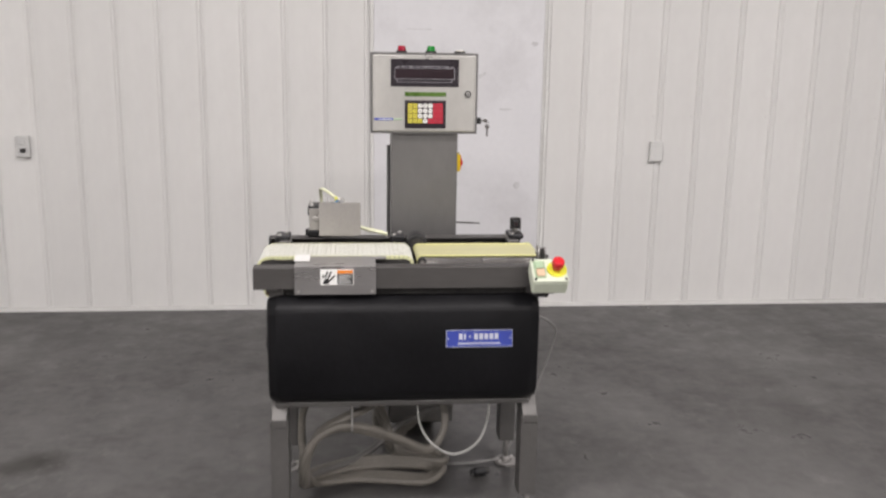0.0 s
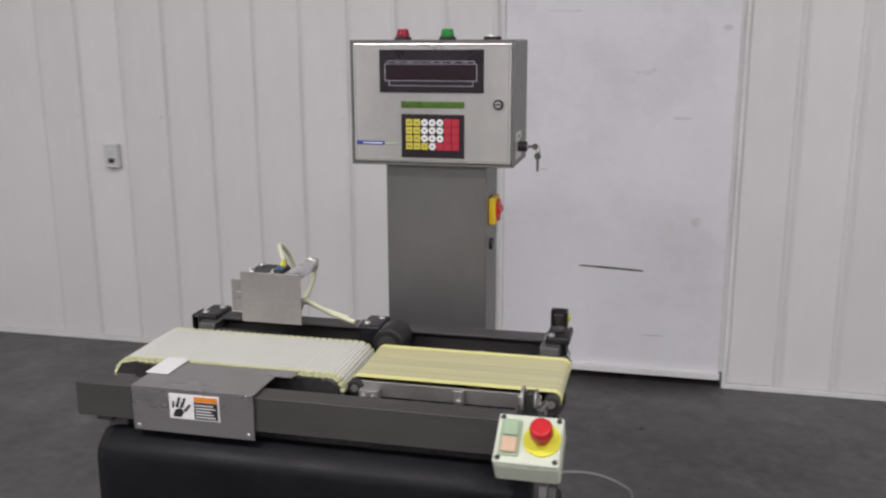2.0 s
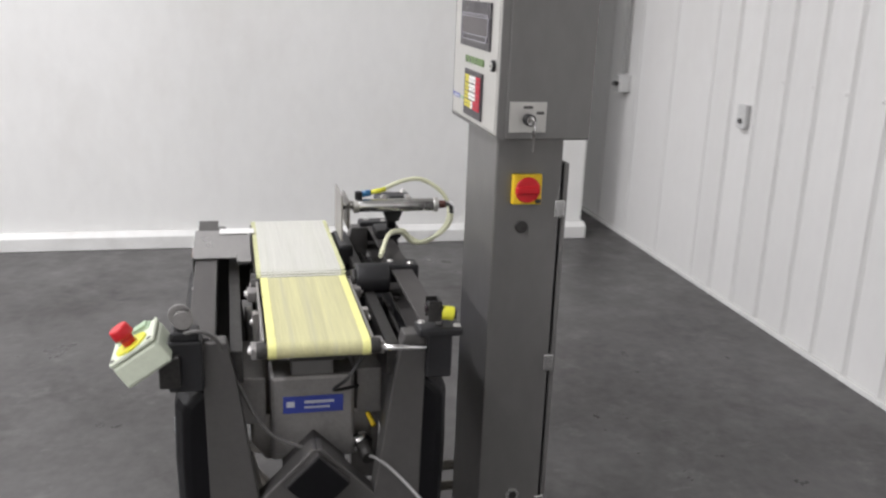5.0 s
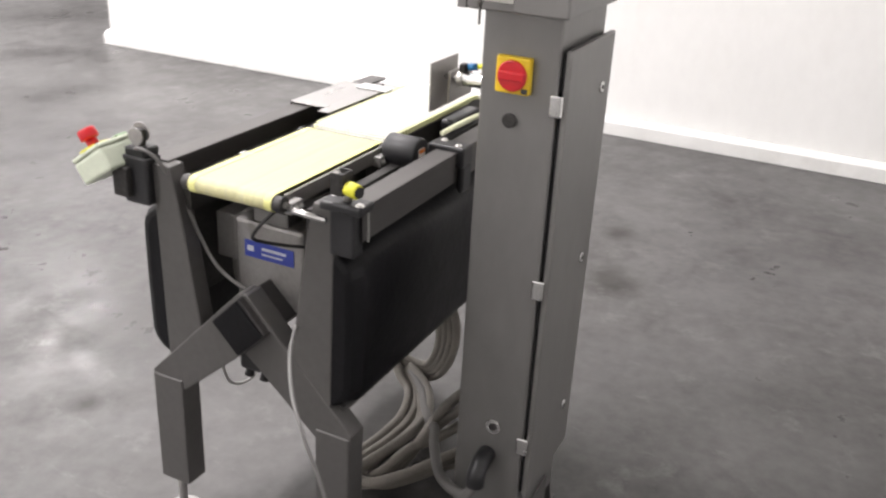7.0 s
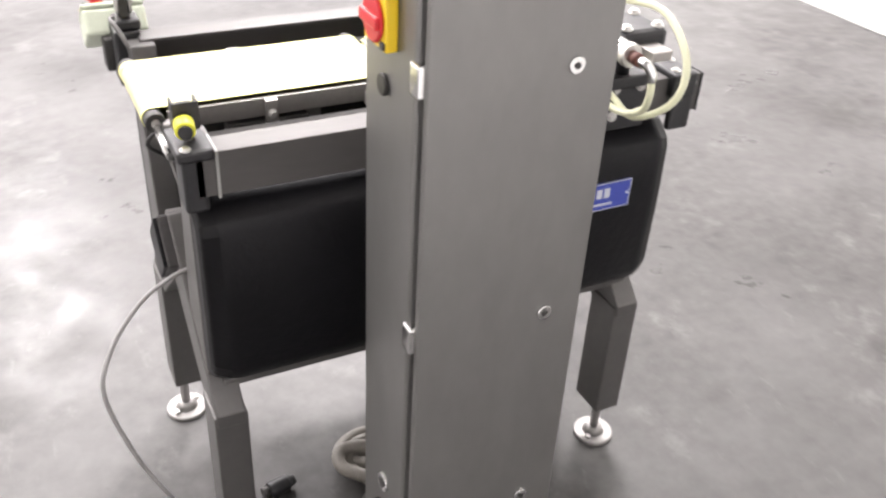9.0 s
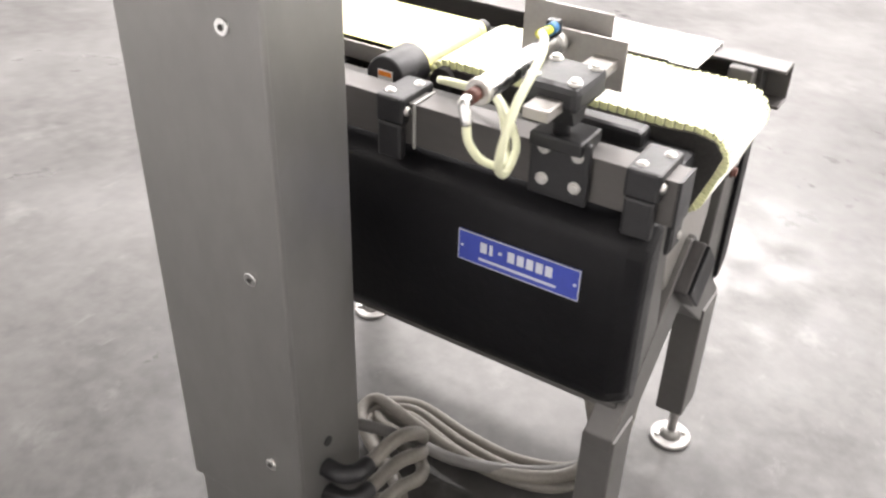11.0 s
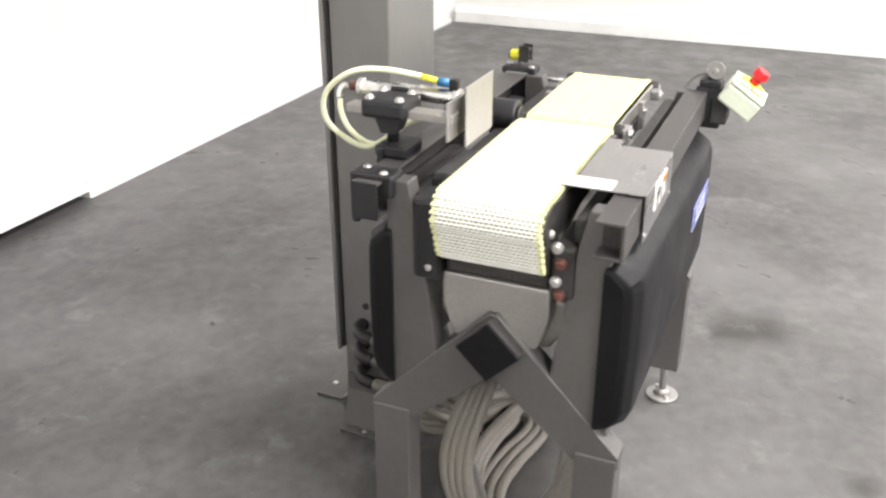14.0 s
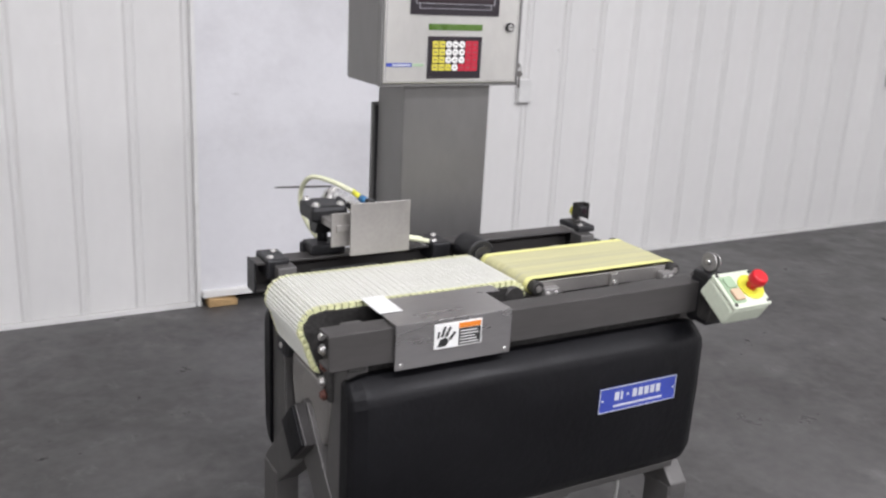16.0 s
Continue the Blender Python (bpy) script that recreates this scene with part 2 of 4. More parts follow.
M_REDLENS = mat("red_lens", (0.30, 0.008, 0.03), 0.15, 0, 0.05, 10.0)
M_CLEARLENS = mat("clear_lens", (0.72, 0.70, 0.62), 0.15, 0, 0.05, 10.0)
M_BLUECAP = mat("blue_fitting", (0.03, 0.16, 0.34), 0.35, 0, 0.05, 10.0)
M_BROWN = mat("brown_fitting", (0.10, 0.035, 0.025), 0.45, 0, 0.1, 20.0)
M_ROCKER = mat("peach_rocker", (0.62, 0.44, 0.30), 0.4, 0, 0.05, 20.0)
M_GREENKEY = mat("dull_green_key", (0.36, 0.48, 0.32), 0.4, 0, 0.05, 20.0)
M_WOOD = mat("raw_wood", (0.45, 0.30, 0.14), 0.7, 0, 0.25, 25.0, 0.1, 0.2, stretch=(1, 5, 5))
M_JBOX = mat("pale_grey_box", (0.68, 0.68, 0.665), 0.45, 0, 0.05, 10.0)
M_SWITCH = mat("grey_wall_plate", (0.60, 0.60, 0.59), 0.45, 0, 0.05, 10.0)


# ---------------------------------------------------------------- mesh helpers
def part(name, bm, material, parent=None, label=""):
    bmesh.ops.recalc_face_normals(bm, faces=bm.faces)
    me = bpy.data.meshes.new(name)
    bm.to_mesh(me)
    bm.free()
    for one in (material if isinstance(material, (list, tuple)) else [material]):
        me.materials.append(one)
    ob = new(name, me)
    if parent is not None:
        ob.parent = parent
    if label:
        ob["label"] = label
    return ob


def thing(name, label, category, group="", at=(0, 0, 0)):
    ob = new(name)
    ob.location = at
    ob.empty_display_size = 0.05
    return tagged(ob, label, category, group)


def add_box(bm, x0, x1, y0, y1, z0, z1, bevel=0.0, m=None, seg=2):
    made = bmesh.ops.create_cube(bm, size=1)["verts"]
    mat4 = Matrix.Translation(((x0 + x1) / 2, (y0 + y1) / 2, (z0 + z1) / 2)) @ Matrix.Diagonal((abs(x1 - x0), abs(y1 - y0), abs(z1 - z0), 1))
    bmesh.ops.transform(bm, matrix=mat4, verts=made)
    if bevel:
        edges = list({e for v in made for e in v.link_edges})
        made = bmesh.ops.bevel(bm, geom=edges, offset=bevel, segments=seg, affect="EDGES", profile=0.5)["verts"]
    if m is not None:
        bmesh.ops.transform(bm, matrix=m, verts=made)
    return made


def add_slab(bm, m, x0, x1, y0, y1, z0, z1, lean=0.0):
    """A plain six-sided piece set by matrix m; lean narrows its upper face along x."""
    v = [bm.verts.new(m @ Vector(p)) for p in ((x0, y0, z0), (x1, y0, z0), (x1, y1, z0), (x0, y1, z0),
                                               (x0 + lean, y0, z1), (x1 - lean, y0, z1), (x1 - lean, y1, z1), (x0 + lean, y1, z1))]
    for q in ((3, 2, 1, 0), (4, 5, 6, 7), (0, 1, 5, 4), (1, 2, 6, 5), (2, 3, 7, 6), (3, 0, 4, 7)):
        bm.faces.new([v[k] for k in q])


def box(x0, x1, y0, y1, z0, z1, bevel=0.002, m=None, seg=2):
    bm = bmesh.new()
    add_box(bm, x0, x1, y0, y1, z0, z1, bevel, m, seg)
    return bm


def add_cyl(bm, p0, p1, r, seg=20, r2=None, bevel=0.0):
    p0, p1 = Vector(p0), Vector(p1)
    d = p1 - p0
    turn = d.to_track_quat("Z", "Y").to_matrix().to_4x4()
    made = bmesh.ops.create_cone(bm, cap_ends=True, segments=seg, radius1=r, radius2=r if r2 is None else r2, depth=d.length)["verts"]
    if bevel:
        edges = [e for e in {e for v in made for e in v.link_edges} if len(e.link_faces) == 2 and any(len(f.verts) > 4 for f in e.link_faces)]
        made = list({v for v in made if v.is_valid} | set(bmesh.ops.bevel(bm, geom=edges, offset=bevel, segments=2, affect="EDGES", profile=0.5)["verts"]))
        made = [v for v in made if v.is_valid]
    bmesh.ops.transform(bm, matrix=Matrix.Translation((p0 + p1) / 2) @ turn, verts=made)
    for f in {f for v in made for f in v.link_faces}:
        if len(f.verts) == 4:
            f.smooth = True
    return made


def cyl(p0, p1, r, seg=20, r2=None, bevel=0.0):
    bm = bmesh.new()
    add_cyl(bm, p0, p1, r, seg, r2, bevel)
    return bm


def add_prism(bm, poly, a0, a1, axis="x", bevel=0.0):
    """A polygon swept along an axis. poly: (y, z) for x, (x, z) for y, (x, y) for z."""
    def at(u, v, a):
        return (a, u, v) if axis == "x" else (u, a, v) if axis == "y" else (u, v, a)
    lo = [bm.verts.new(at(u, v, a0)) for u, v in poly]
    hi = [bm.verts.new(at(u, v, a1)) for u, v in poly]
    bm.faces.new(lo)
    bm.faces.new(hi)
    for i in range(len(poly)):
        j = (i + 1) % len(poly)
        bm.faces.new((lo[i], lo[j], hi[j], hi[i]))
    if bevel:
        bmesh.ops.recalc_face_normals(bm, faces=bm.faces)
        edges = [e for e in {e for v in lo + hi for e in v.link_edges} if e.calc_face_angle(0) > 0.35]
        bmesh.ops.bevel(bm, geom=edges, offset=bevel, segments=2, affect="EDGES", profile=0.5)


def prism(poly, a0, a1, axis="x", bevel=0.0):
    bm = bmesh.new()
    add_prism(bm, poly, a0, a1, axis, bevel)
    return bm


def ring(x0, x1, z0, z1, w, y0, y1):
    """A closed rectangular frame of width w, standing in the x-z plane."""
    bm = bmesh.new()
    loops = [[bm.verts.new((x, y, z)) for x, z in ((x0 + k, z0 + k), (x1 - k, z0 + k), (x1 - k, z1 - k), (x0 + k, z1 - k))] for k, y in ((0, y0), (w, y0), (w, y1), (0, y1))]
    for a in range(4):
        b = (a + 1) % 4
        for i in range(4):
            j = (i + 1) % 4
            bm.faces.new((loops[a][i], loops[a][j], loops[b][j], loops[b][i]))
    return bm


def smooth_line(points, steps=8, closed=False):
    pts = [Vector(p) for p in points]
    out = []
    count = len(pts)
    for i in range(count if closed else count - 1):
        if closed:
            a, b, c, d = pts[i - 1], pts[i], pts[(i + 1) % count], pts[(i + 2) % count]
        else:
            a, b, c, d = pts[max(i - 1, 0)], pts[i], pts[i + 1], pts[min(i + 2, count - 1)]
        for k in range(steps):
            t = k / steps
            out.append(0.5 * ((2 * b) + (c - a) * t + (2 * a - 5 * b + 4 * c - d) * t * t + (3 * b - a - 3 * c + d) * t * t * t))
    if not closed:
        out.append(pts[-1])
    return out


def add_tube(bm, points, r, seg=10, steps=8, rings=0.0):
    """A round tube along a smooth line; rings: depth of the corrugation."""
    line = smooth_line(points, steps)
    up = Vector((0.13, 0.21, 0.97)).normalized()
    loops = []
    for i, p in enumerate(line):
        d = (line[min(i + 1, len(line) - 1)] - line[max(i - 1, 0)]).normalized()
        side = d.cross(up)
        side = side.normalized() if side.length > 1e-4 else d.orthogonal().normalized()
        up = side.cross(d).normalized()
        rr = r - (rings if i % 2 else 0)
        loops.append([bm.verts.new(p + (side * math.cos(a) + up * math.sin(a)) * rr) for a in [2 * math.pi * k / seg for k in range(seg)]])
    for a, b in zip(loops, loops[1:]):
        for k in range(seg):
            bm.faces.new((a[k], a[(k + 1) % seg], b[(k + 1) % seg], b[k])).smooth = True
    bm.faces.new(loops[0])
    bm.faces.new(loops[-1])


def tube(points, r, seg=10, steps=8, rings=0.0):
    bm = bmesh.new()
    add_tube(bm, points, r, seg, steps, rings)
    return bm


def bolt(name, p, direction, r, h, parent, material=None):
    p, d = Vector(p), Vector(direction).normalized()
    bm = bmesh.new()
    add_cyl(bm, p - d * 0.002, p + d * h, r, 12, bevel=min(r, h) * 0.3)
    add_cyl(bm, p - d * 0.002, p + d * h * 0.35, r * 1.35, 14)
    return part(name, bm, material or M_BOLT, parent)


# ---------------------------------------------------------------- the hall
WALL_N, WALL_E, WALL_W, WALL_S, WALL_FW = 2.30, 5.02, -3.28, -9.5, -8.5
CEIL = 5.0
TH = 0.15


def shell():
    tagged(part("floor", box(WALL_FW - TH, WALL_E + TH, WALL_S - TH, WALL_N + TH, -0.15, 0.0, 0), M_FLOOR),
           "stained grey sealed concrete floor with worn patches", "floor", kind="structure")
    tagged(part("ceiling", box(WALL_FW - TH, WALL_E + TH, WALL_S - TH, WALL_N + TH, CEIL, CEIL + 0.15, 0), M_CEIL),
           "plain pale ceiling above the hall", "ceiling", kind="structure")
    tagged(part("wall_east", box(WALL_E, WALL_E + TH, WALL_S, WALL_N, 0, CEIL, 0), M_WALL),
           "smooth white panel wall above a white kerb", "wall", kind="structure")
    tagged(part("wall_south", box(WALL_FW, WALL_E, WALL_S - TH, WALL_S, 0, CEIL, 0), M_SOUTH), "unseen grey wall closing the hall, darkened to dim reflections", "wall", kind="structure")
    tagged(part("wall_far_west", box(WALL_FW - TH, WALL_FW, WALL_S, WALL_N, 0, CEIL, 0), M_WALL), "plain white wall closing the hall", "wall", kind="structure")
    kerb = prism([(WALL_E, 0), (WALL_E, 0.12), (WALL_E - 0.03, 0.12), (WALL_E - 0.09, 0.085), (WALL_E - 0.09, 0)], WALL_S, WALL_N - 0.03, "y", 0.006)
    tagged(part("baseboard_east", kerb, M_TRIM), "white kerb along the foot of the wall", "kerb", kind="structure")
    # white partition in front of the far west part of the hall
    west = bmesh.new()
    add_box(west, WALL_W - 0.12, WALL_W, -4.1, 2.0, 0.1, CEIL, 0.004)
    tagged(part("wall_west", west, M_CURTAIN), "bright white smooth partition wall with faint scuffs", "wall", kind="structure")
    kerb = prism([(WALL_W - 0.13, 0), (WALL_W - 0.13, 0.10), (WALL_W + 0.015, 0.10), (WALL_W + 0.05, 0.075), (WALL_W + 0.05, 0)], -4.12, 2.02, "y", 0.005)
    tagged(part("baseboard_west", kerb, M_TRIM), "white kerb with a rolled upper edge", "kerb", kind="structure")


def wall_panel_mesh(width, ribbed):
    """One upright sheet of the cladding, 12 mm proud, with a folded seam along one side."""
    bm = bmesh.new()
    g = 0.005
    poly = [(g, 0), (g, -0.006), (width - 0.034, -0.006)]
    if ribbed:
        poly += [(width - 0.029, -0.017), (width - 0.015, -0.017), (width - 0.011, -0.006), (width - g, -0.005)]
    else:
        poly += [(width - g, -0.006)]
    poly += [(width - g, 0)]
    add_prism(bm, poly, 0.025, CEIL - 0.01, "z")
    if ribbed:
        for z in (1.15, 3.0):
            add_cyl(bm, (width - 0.05, -0.004, z), (width - 0.05, -0.013, z), 0.009, 8)
    bmesh.ops.recalc_face_normals(bm, faces=bm.faces)
    me = bpy.data.meshes.new("wall_panel")
    bm.to_mesh(me)
    bm.free()
    me.materials.append(M_WALL)
    return me


def wall_north():
    bm = box(WALL_FW, -0.055, WALL_N, WALL_N + TH, 0, CEIL, 0)
    add_box(bm, 0.925, WALL_E, WALL_N, WALL_N + TH, 0, CEIL)
    add_box(bm, -0.055, 0.925, WALL_N, WALL_N + TH, 3.42, CEIL)
    wall = tagged(part("wall_north", bm, M_WALL),
                  "white metal-clad wall with upright folded seams", "wall", kind="structure")
    rib, flat = wall_panel_mesh(0.228, True), wall_panel_mesh(0.45, False)

    def lay(x, me):
        ob = new("panel", me)
        ob.parent = wall
        ob.location = (x, WALL_N, 0)
    for i in range(10):
        lay(-0.075 - 0.228 * (i + 1), rib)
    for i in range(9):
        lay(-0.075 - 2.28 - 0.45 * (i + 1), flat)
    for i in range(17):
        lay(0.946 + 0.228 * i, rib)
    base = box(WALL_FW, -0.08, WALL_N - 0.022, WALL_N - 0.002, 0, 0.022, 0.002)
    add_box(base, 0.94, WALL_E - 0.1, WALL_N - 0.022, WALL_N - 0.002, 0, 0.022, 0.002)
    tagged(part("baseboard_north", base, M_TRIM), "thin white base angle along the cladding", "baseboard", kind="structure")


def sliding_door():
    """Flat white slab hung just clear of the floor, in front of the cladding."""
    door = tagged(part("door_1", box(-0.0550, 0.912, WALL_N - 0.012, WALL_N + 0.07, 0.06, 3.4, 0.004), M_DOOR),
                  "flat white closed sliding door with dark scratches and smudges", "door", kind="structure")
    part("bottom_rail", box(-0.050, 0.915, WALL_N - 0.036, WALL_N + 0.02, 0.040, 0.072, 0.004), M_TRIM, door)
    part("edge_trim", box(0.9125, 0.9235, WALL_N - 0.016, WALL_N + 0.05, 0.075, 3.4, 0.002), M_TRIM, door)
    part("jamb", box(-0.074, -0.0555, WALL_N - 0.022, WALL_N - 0.002, 0.0, 3.4, 0.003), M_TRIM, door)
    part("jamb", box(0.926, 0.945, WALL_N - 0.022, WALL_N - 0.002, 0.0, 3.4, 0.003), M_TRIM, door)
    # dark sheet added behind the opening, standing in for shade under the door
    part("back_panel", box(-0.10, 0.97, WALL_N + 0.16, WALL_N + 0.20, 0.0, 3.6, 0), M_DARK, door)
    rnd = random.Random(5)
    bm = bmesh.new()
    add_prism(bm, [(0.283, 0.522), (0.40, 0.516), (0.57, 0.509), (0.565, 0.517), (0.42, 0.525), (0.30, 0.528)], WALL_N - 0.0132, WALL_N - 0.0115, "y")
    part("scratch", bm, M_GREYPAINT, door, "long dark horizontal scratch")
    bm = bmesh.new()
    add_prism(bm, [(0.47, 1.37), (0.55, 1.355), (0.585, 1.375), (0.58, 1.39), (0.54, 1.375)], WALL_N - 0.0132, WALL_N - 0.0115, "y")
    part("smudge", bm, M_DOORSMUDGE, door, "faint grey smudge")
    for sx, sz, sw, sh in ((0.20, 1.62, 0.16, 0.010), (0.70, 1.18, 0.09, 0.014), (0.78, 0.74, 0.05, 0.05), (0.12, 0.95, 0.05, 0.012), (0.86, 1.55, 0.05, 0.03), (0.62, 0.22, 0.14, 0.008)):
        bm = bmesh.new()
        pts = [(sx + sw * 0.5 * math.cos(a) * rnd.uniform(0.6, 1.1), sz + sh * 0.5 * math.sin(a) * rnd.uniform(0.6, 1.1)) for a in [2 * math.pi * k / 11 for k in range(11)]]
        add_prism(bm, pts, WALL_N - 0.0128, WALL_N - 0.0115, "y")
        part("smudge", bm, M_DOORSMUDGE, door, "faint grey smudge")
    wedge = prism([(0.0, 0.0), (0.13, 0.0), (0.13, 0.028), (0.0, 0.042)], -0.035, 0.035, "y", 0.003)
    w = part("wooden_wedge", wedge, M_WOOD)
    w.location = (-0.03, WALL_N - 0.02, 0.001)
    tagged(w, "small raw wooden wedge lying under the door edge", "wedge")


M_DOORSMUDGE = mat("grey_smudge", (0.62, 0.62, 0.63), 0.6, 0, 0.15, 30.0)


def wall_plate(x, z, w, h, kind):
    ob = thing(kind, "small grey wall switch plate on the white cladding" if kind == "wall_switch" else "blank white electrical box on the cladding",
               "switch" if kind == "wall_switch" else "electrical box", at=(x, WALL_N - 0.018, z))
    part("cover", box(-w / 2, w / 2, -0.022, 0.004, -h / 2, h / 2, 0.004), M_SWITCH if kind == "wall_switch" else M_JBOX, ob)
    if kind == "wall_switch":
        for dz in (0.022, -0.022):
            part("rocker", box(-w * 0.22, w * 0.22, -0.028, -0.02, dz - 0.012, dz + 0.012, 0.003), M_DARK if dz < 0 else M_SWITCH, ob)
    else:
        # greyer strip along the lower edge draws the shadow below the box
        part("lip", box(-w / 2 - 0.004, w / 2 + 0.004, -0.012, 0.004, -h / 2 - 0.006, -h / 2 + 0.003, 0.002), M_SWITCH, ob)


def wall_conduit():
    ob = thing("conduit_switch", "grey switch box with an upright steel conduit", "switch", at=(-3.41, WALL_N - 0.02, 0.965))
    part("switch_box", box(-0.05, 0.05, -0.06, 0.012, -0.06, 0.05, 0.006), M_SWITCH, ob)
    part("lever", box(-0.012, 0.035, -0.085, -0.058, -0.02, 0.005, 0.004), M_DARK, ob, "dark switch lever")
    part("pipe", cyl((0, -0.025, 0.045), (0, -0.025, CEIL - 1.0), 0.014, 12), M_SWITCH, ob)


shell()
wall_north()
sliding_door()
wall_plate(-1.985, 0.955, 0.072, 0.115, "wall_switch")
wall_plate(4.46, 0.99, 0.072, 0.115, "wall_switch")
wall_plate(1.60, 0.945, 0.075, 0.115, "junction_box")
wall_conduit()


# ---------------------------------------------------------------- checkweigher
YC = -0.012
machine = thing("checkweigher", "stainless and black industrial checkweigher with two belts and a reject pusher", "checkweigher")


def mirrored(poly, s):
    return [(YC + s * u, v) for u, v in poly]


def end_frame(end):
    """Chevron arms, tapered uprights, legs and levelling feet at one end (-1 or 1)."""
    xo, xi = end * 0.428, end * 0.375
    for s in (-1, 1):
        arm = prism(mirrored([(0.0, 0.640), (0.010, 0.640), (0.255, 0.388), (0.255, 0.360), (0.168, 0.360), (0.0, 0.505)], s), xi, xo - end * 0.004, "x", 0.003)
        part("arm", arm, M_GREYPAINT, machine)
        up = prism(mirrored([(0.168, 0.872), (0.214, 0.872), (0.212, 0.80), (0.205, 0.425), (0.112, 0.528), (0.152, 0.80)], s), xi + end * 0.004, xo - end * 0.0065, "x", 0.003)
        part("upright", up, M_GREYPAINT, machine)
        leg = bmesh.new()
        yo, yi = YC + s * 0.252, YC + s * 0.172
        add_box(leg, xo, xi - end * 0.004, yo, yi, 0.105, 0.382, 0.003)
        leg_ob = part("leg", leg, M_GREYPAINT, machine)
        yf = YC + s * 0.214
        xf = end * 0.405
        part("threaded_rod", cyl((xf, yf, 0.012), (xf, yf, 0.14), 0.010, 12), M_CELL, leg_ob)
        foot = bmesh.new()
        add_cyl(foot, (xf, yf, 0.0), (xf, yf, 0.010), 0.044, 24, bevel=0.003)
        add_cyl(foot, (xf, yf, 0.010), (xf, yf, 0.026), 0.024, 18, 0.014)
        part("foot", foot, M_CELL, leg_ob, "round steel levelling foot")
        for a in (0.6, 3.74):
            px, py = xf + 0.03 * math.cos(a), yf + 0.03 * math.sin(a)
            part("foot_bolt", cyl((px, py, 0.008), (px, py, 0.017), 0.006, 8), M_BOLT, leg_ob)


def cover(s, outer):
    """Moulded black side cover with a sloped top and rounded ends."""
    y = lambda v: YC + s * v
    d = outer
    poly = [(y(0.205), 0.784), (y(0.222), 0.784), (y(d - 0.022), 0.768), (y(d - 0.008), 0.756), (y(d - 0.002), 0.738), (y(d), 0.620), (y(d - 0.004), 0.482), (y(d - 0.014), 0.458), (y(d - 0.036), 0.440), (y(0.205), 0.430)]
    bm = bmesh.new()
    rows = []
    xs = [(-0.430, 0.62), (-0.426, 0.80), (-0.402, 0.965), (-0.388, 1.0), (-0.2, 1.0), (0.0, 1.0), (0.2, 1.0), (0.378, 1.0), (0.392, 0.965), (0.416, 0.80), (0.420, 0.62)]
    yc_, zc_ = y(0.190), 0.608
    for x, k in xs:
        rows.append([bm.verts.new((x, yc_ + (u - yc_) * k, zc_ + (v - zc_) * (0.72 + 0.28 * k))) for u, v in poly])
    for r_, (a, b) in enumerate(zip(rows, rows[1:])):
        for i in range(len(poly)):
            j = (i + 1) % len(poly)
            bm.faces.new((a[i], a[j], b[j], b[i])).smooth = 2 <= r_ <= 7
    bm.faces.new(rows[0])
    bm.faces.new(rows[-1])
    bmesh.ops.recalc_face_normals(bm, faces=bm.faces)
    edges = [e for e in bm.edges if e.calc_face_angle(0) > 0.5]
    bmesh.ops.bevel(bm, geom=edges, offset=0.004, segments=2, affect="EDGES", profile=0.5)
    ob = part("side_cover", bm, M_BLACK, machine, "moulded matt black side cover")
    part("bottom_rim", box(-0.41, 0.40, y(0.21), y(d - 0.045), 0.417, 0.434, 0.003), M_GREYPAINT, ob)
    return ob


def nameplate(parent, s, x0, x1, z0, z1, y, flip):
    """Blue plate with a pale outline and plain bars in place of the maker's wording."""
    plate = part("nameplate", box(x0, x1, y - s * 0.004, y + s * 0.0015, z0, z1, 0.0006), M_SIGNBLUE, parent, "blue nameplate with pale silver bars")
    f = y + s * 0.0022
    w, h = x1 - x0, z1 - z0
    bm = bmesh.new()
    t = 0.0013
    for a, b, c, d in ((0, w, 0, t), (0, w, h - t, h), (0, t, t, h - t), (w - t, w, t, h - t)):
        add_box(bm, x0 + a, x0 + b, y, f, z0 + c, z0 + d)
    part("border", bm, M_SILVER, plate)
    step = w * 0.077
    start = x0 + w * 0.19
    for i in range(8):
        bx = start + i * step
        width = step * (0.35 if i in (1, 2) else 0.72)
        hh = 0.10 if i == 2 else 0.34
        z_mid = z0 + h * 0.62
        ax, bx2 = (bx, bx + width)
        if flip:
            ax, bx2 = x0 + x1 - bx - width, x0 + x1 - bx
        part("bar", box(ax, bx2, y, f, z_mid - h * hh / 2, z_mid + h * hh / 2, 0), M_SILVER, plate)
    part("bar", box(x0 + w * 0.18, x0 + w * 0.82, y, f, z0 + h * 0.17, z0 + h * 0.25, 0), M_SILVER, plate)
    for xx in (x0 + w * 0.035, x1 - w * 0.035):
        part("rivet", cyl((xx, y, z0 + h * 0.5), (xx, y + s * 0.003, z0 + h * 0.5), 0.0025, 8), M_SILVER, plate)


def rail(y0, y1, z0, z1, x0, x1):
    """Folded channel, open towards the belts and at its ends."""
    lo, hi = min(y0, y1), max(y0, y1)
    t = 0.006
    outer_low = abs(lo) > abs(hi)
    if outer_low:
        poly = [(lo, z0), (hi, z0), (hi, z0 + t), (lo + t, z0 + t), (lo + t, z1 - t), (hi, z1 - t), (hi, z1), (lo, z1)]
    else:
        poly = [(hi, z0), (lo, z0), (lo, z0 + t), (hi - t, z0 + t), (hi - t, z1 - t), (lo, z1 - t), (lo, z1), (hi, z1)]
    return part("side_rail", prism(poly, x0, x1, "x", 0.0015), M_STEELX, machine)


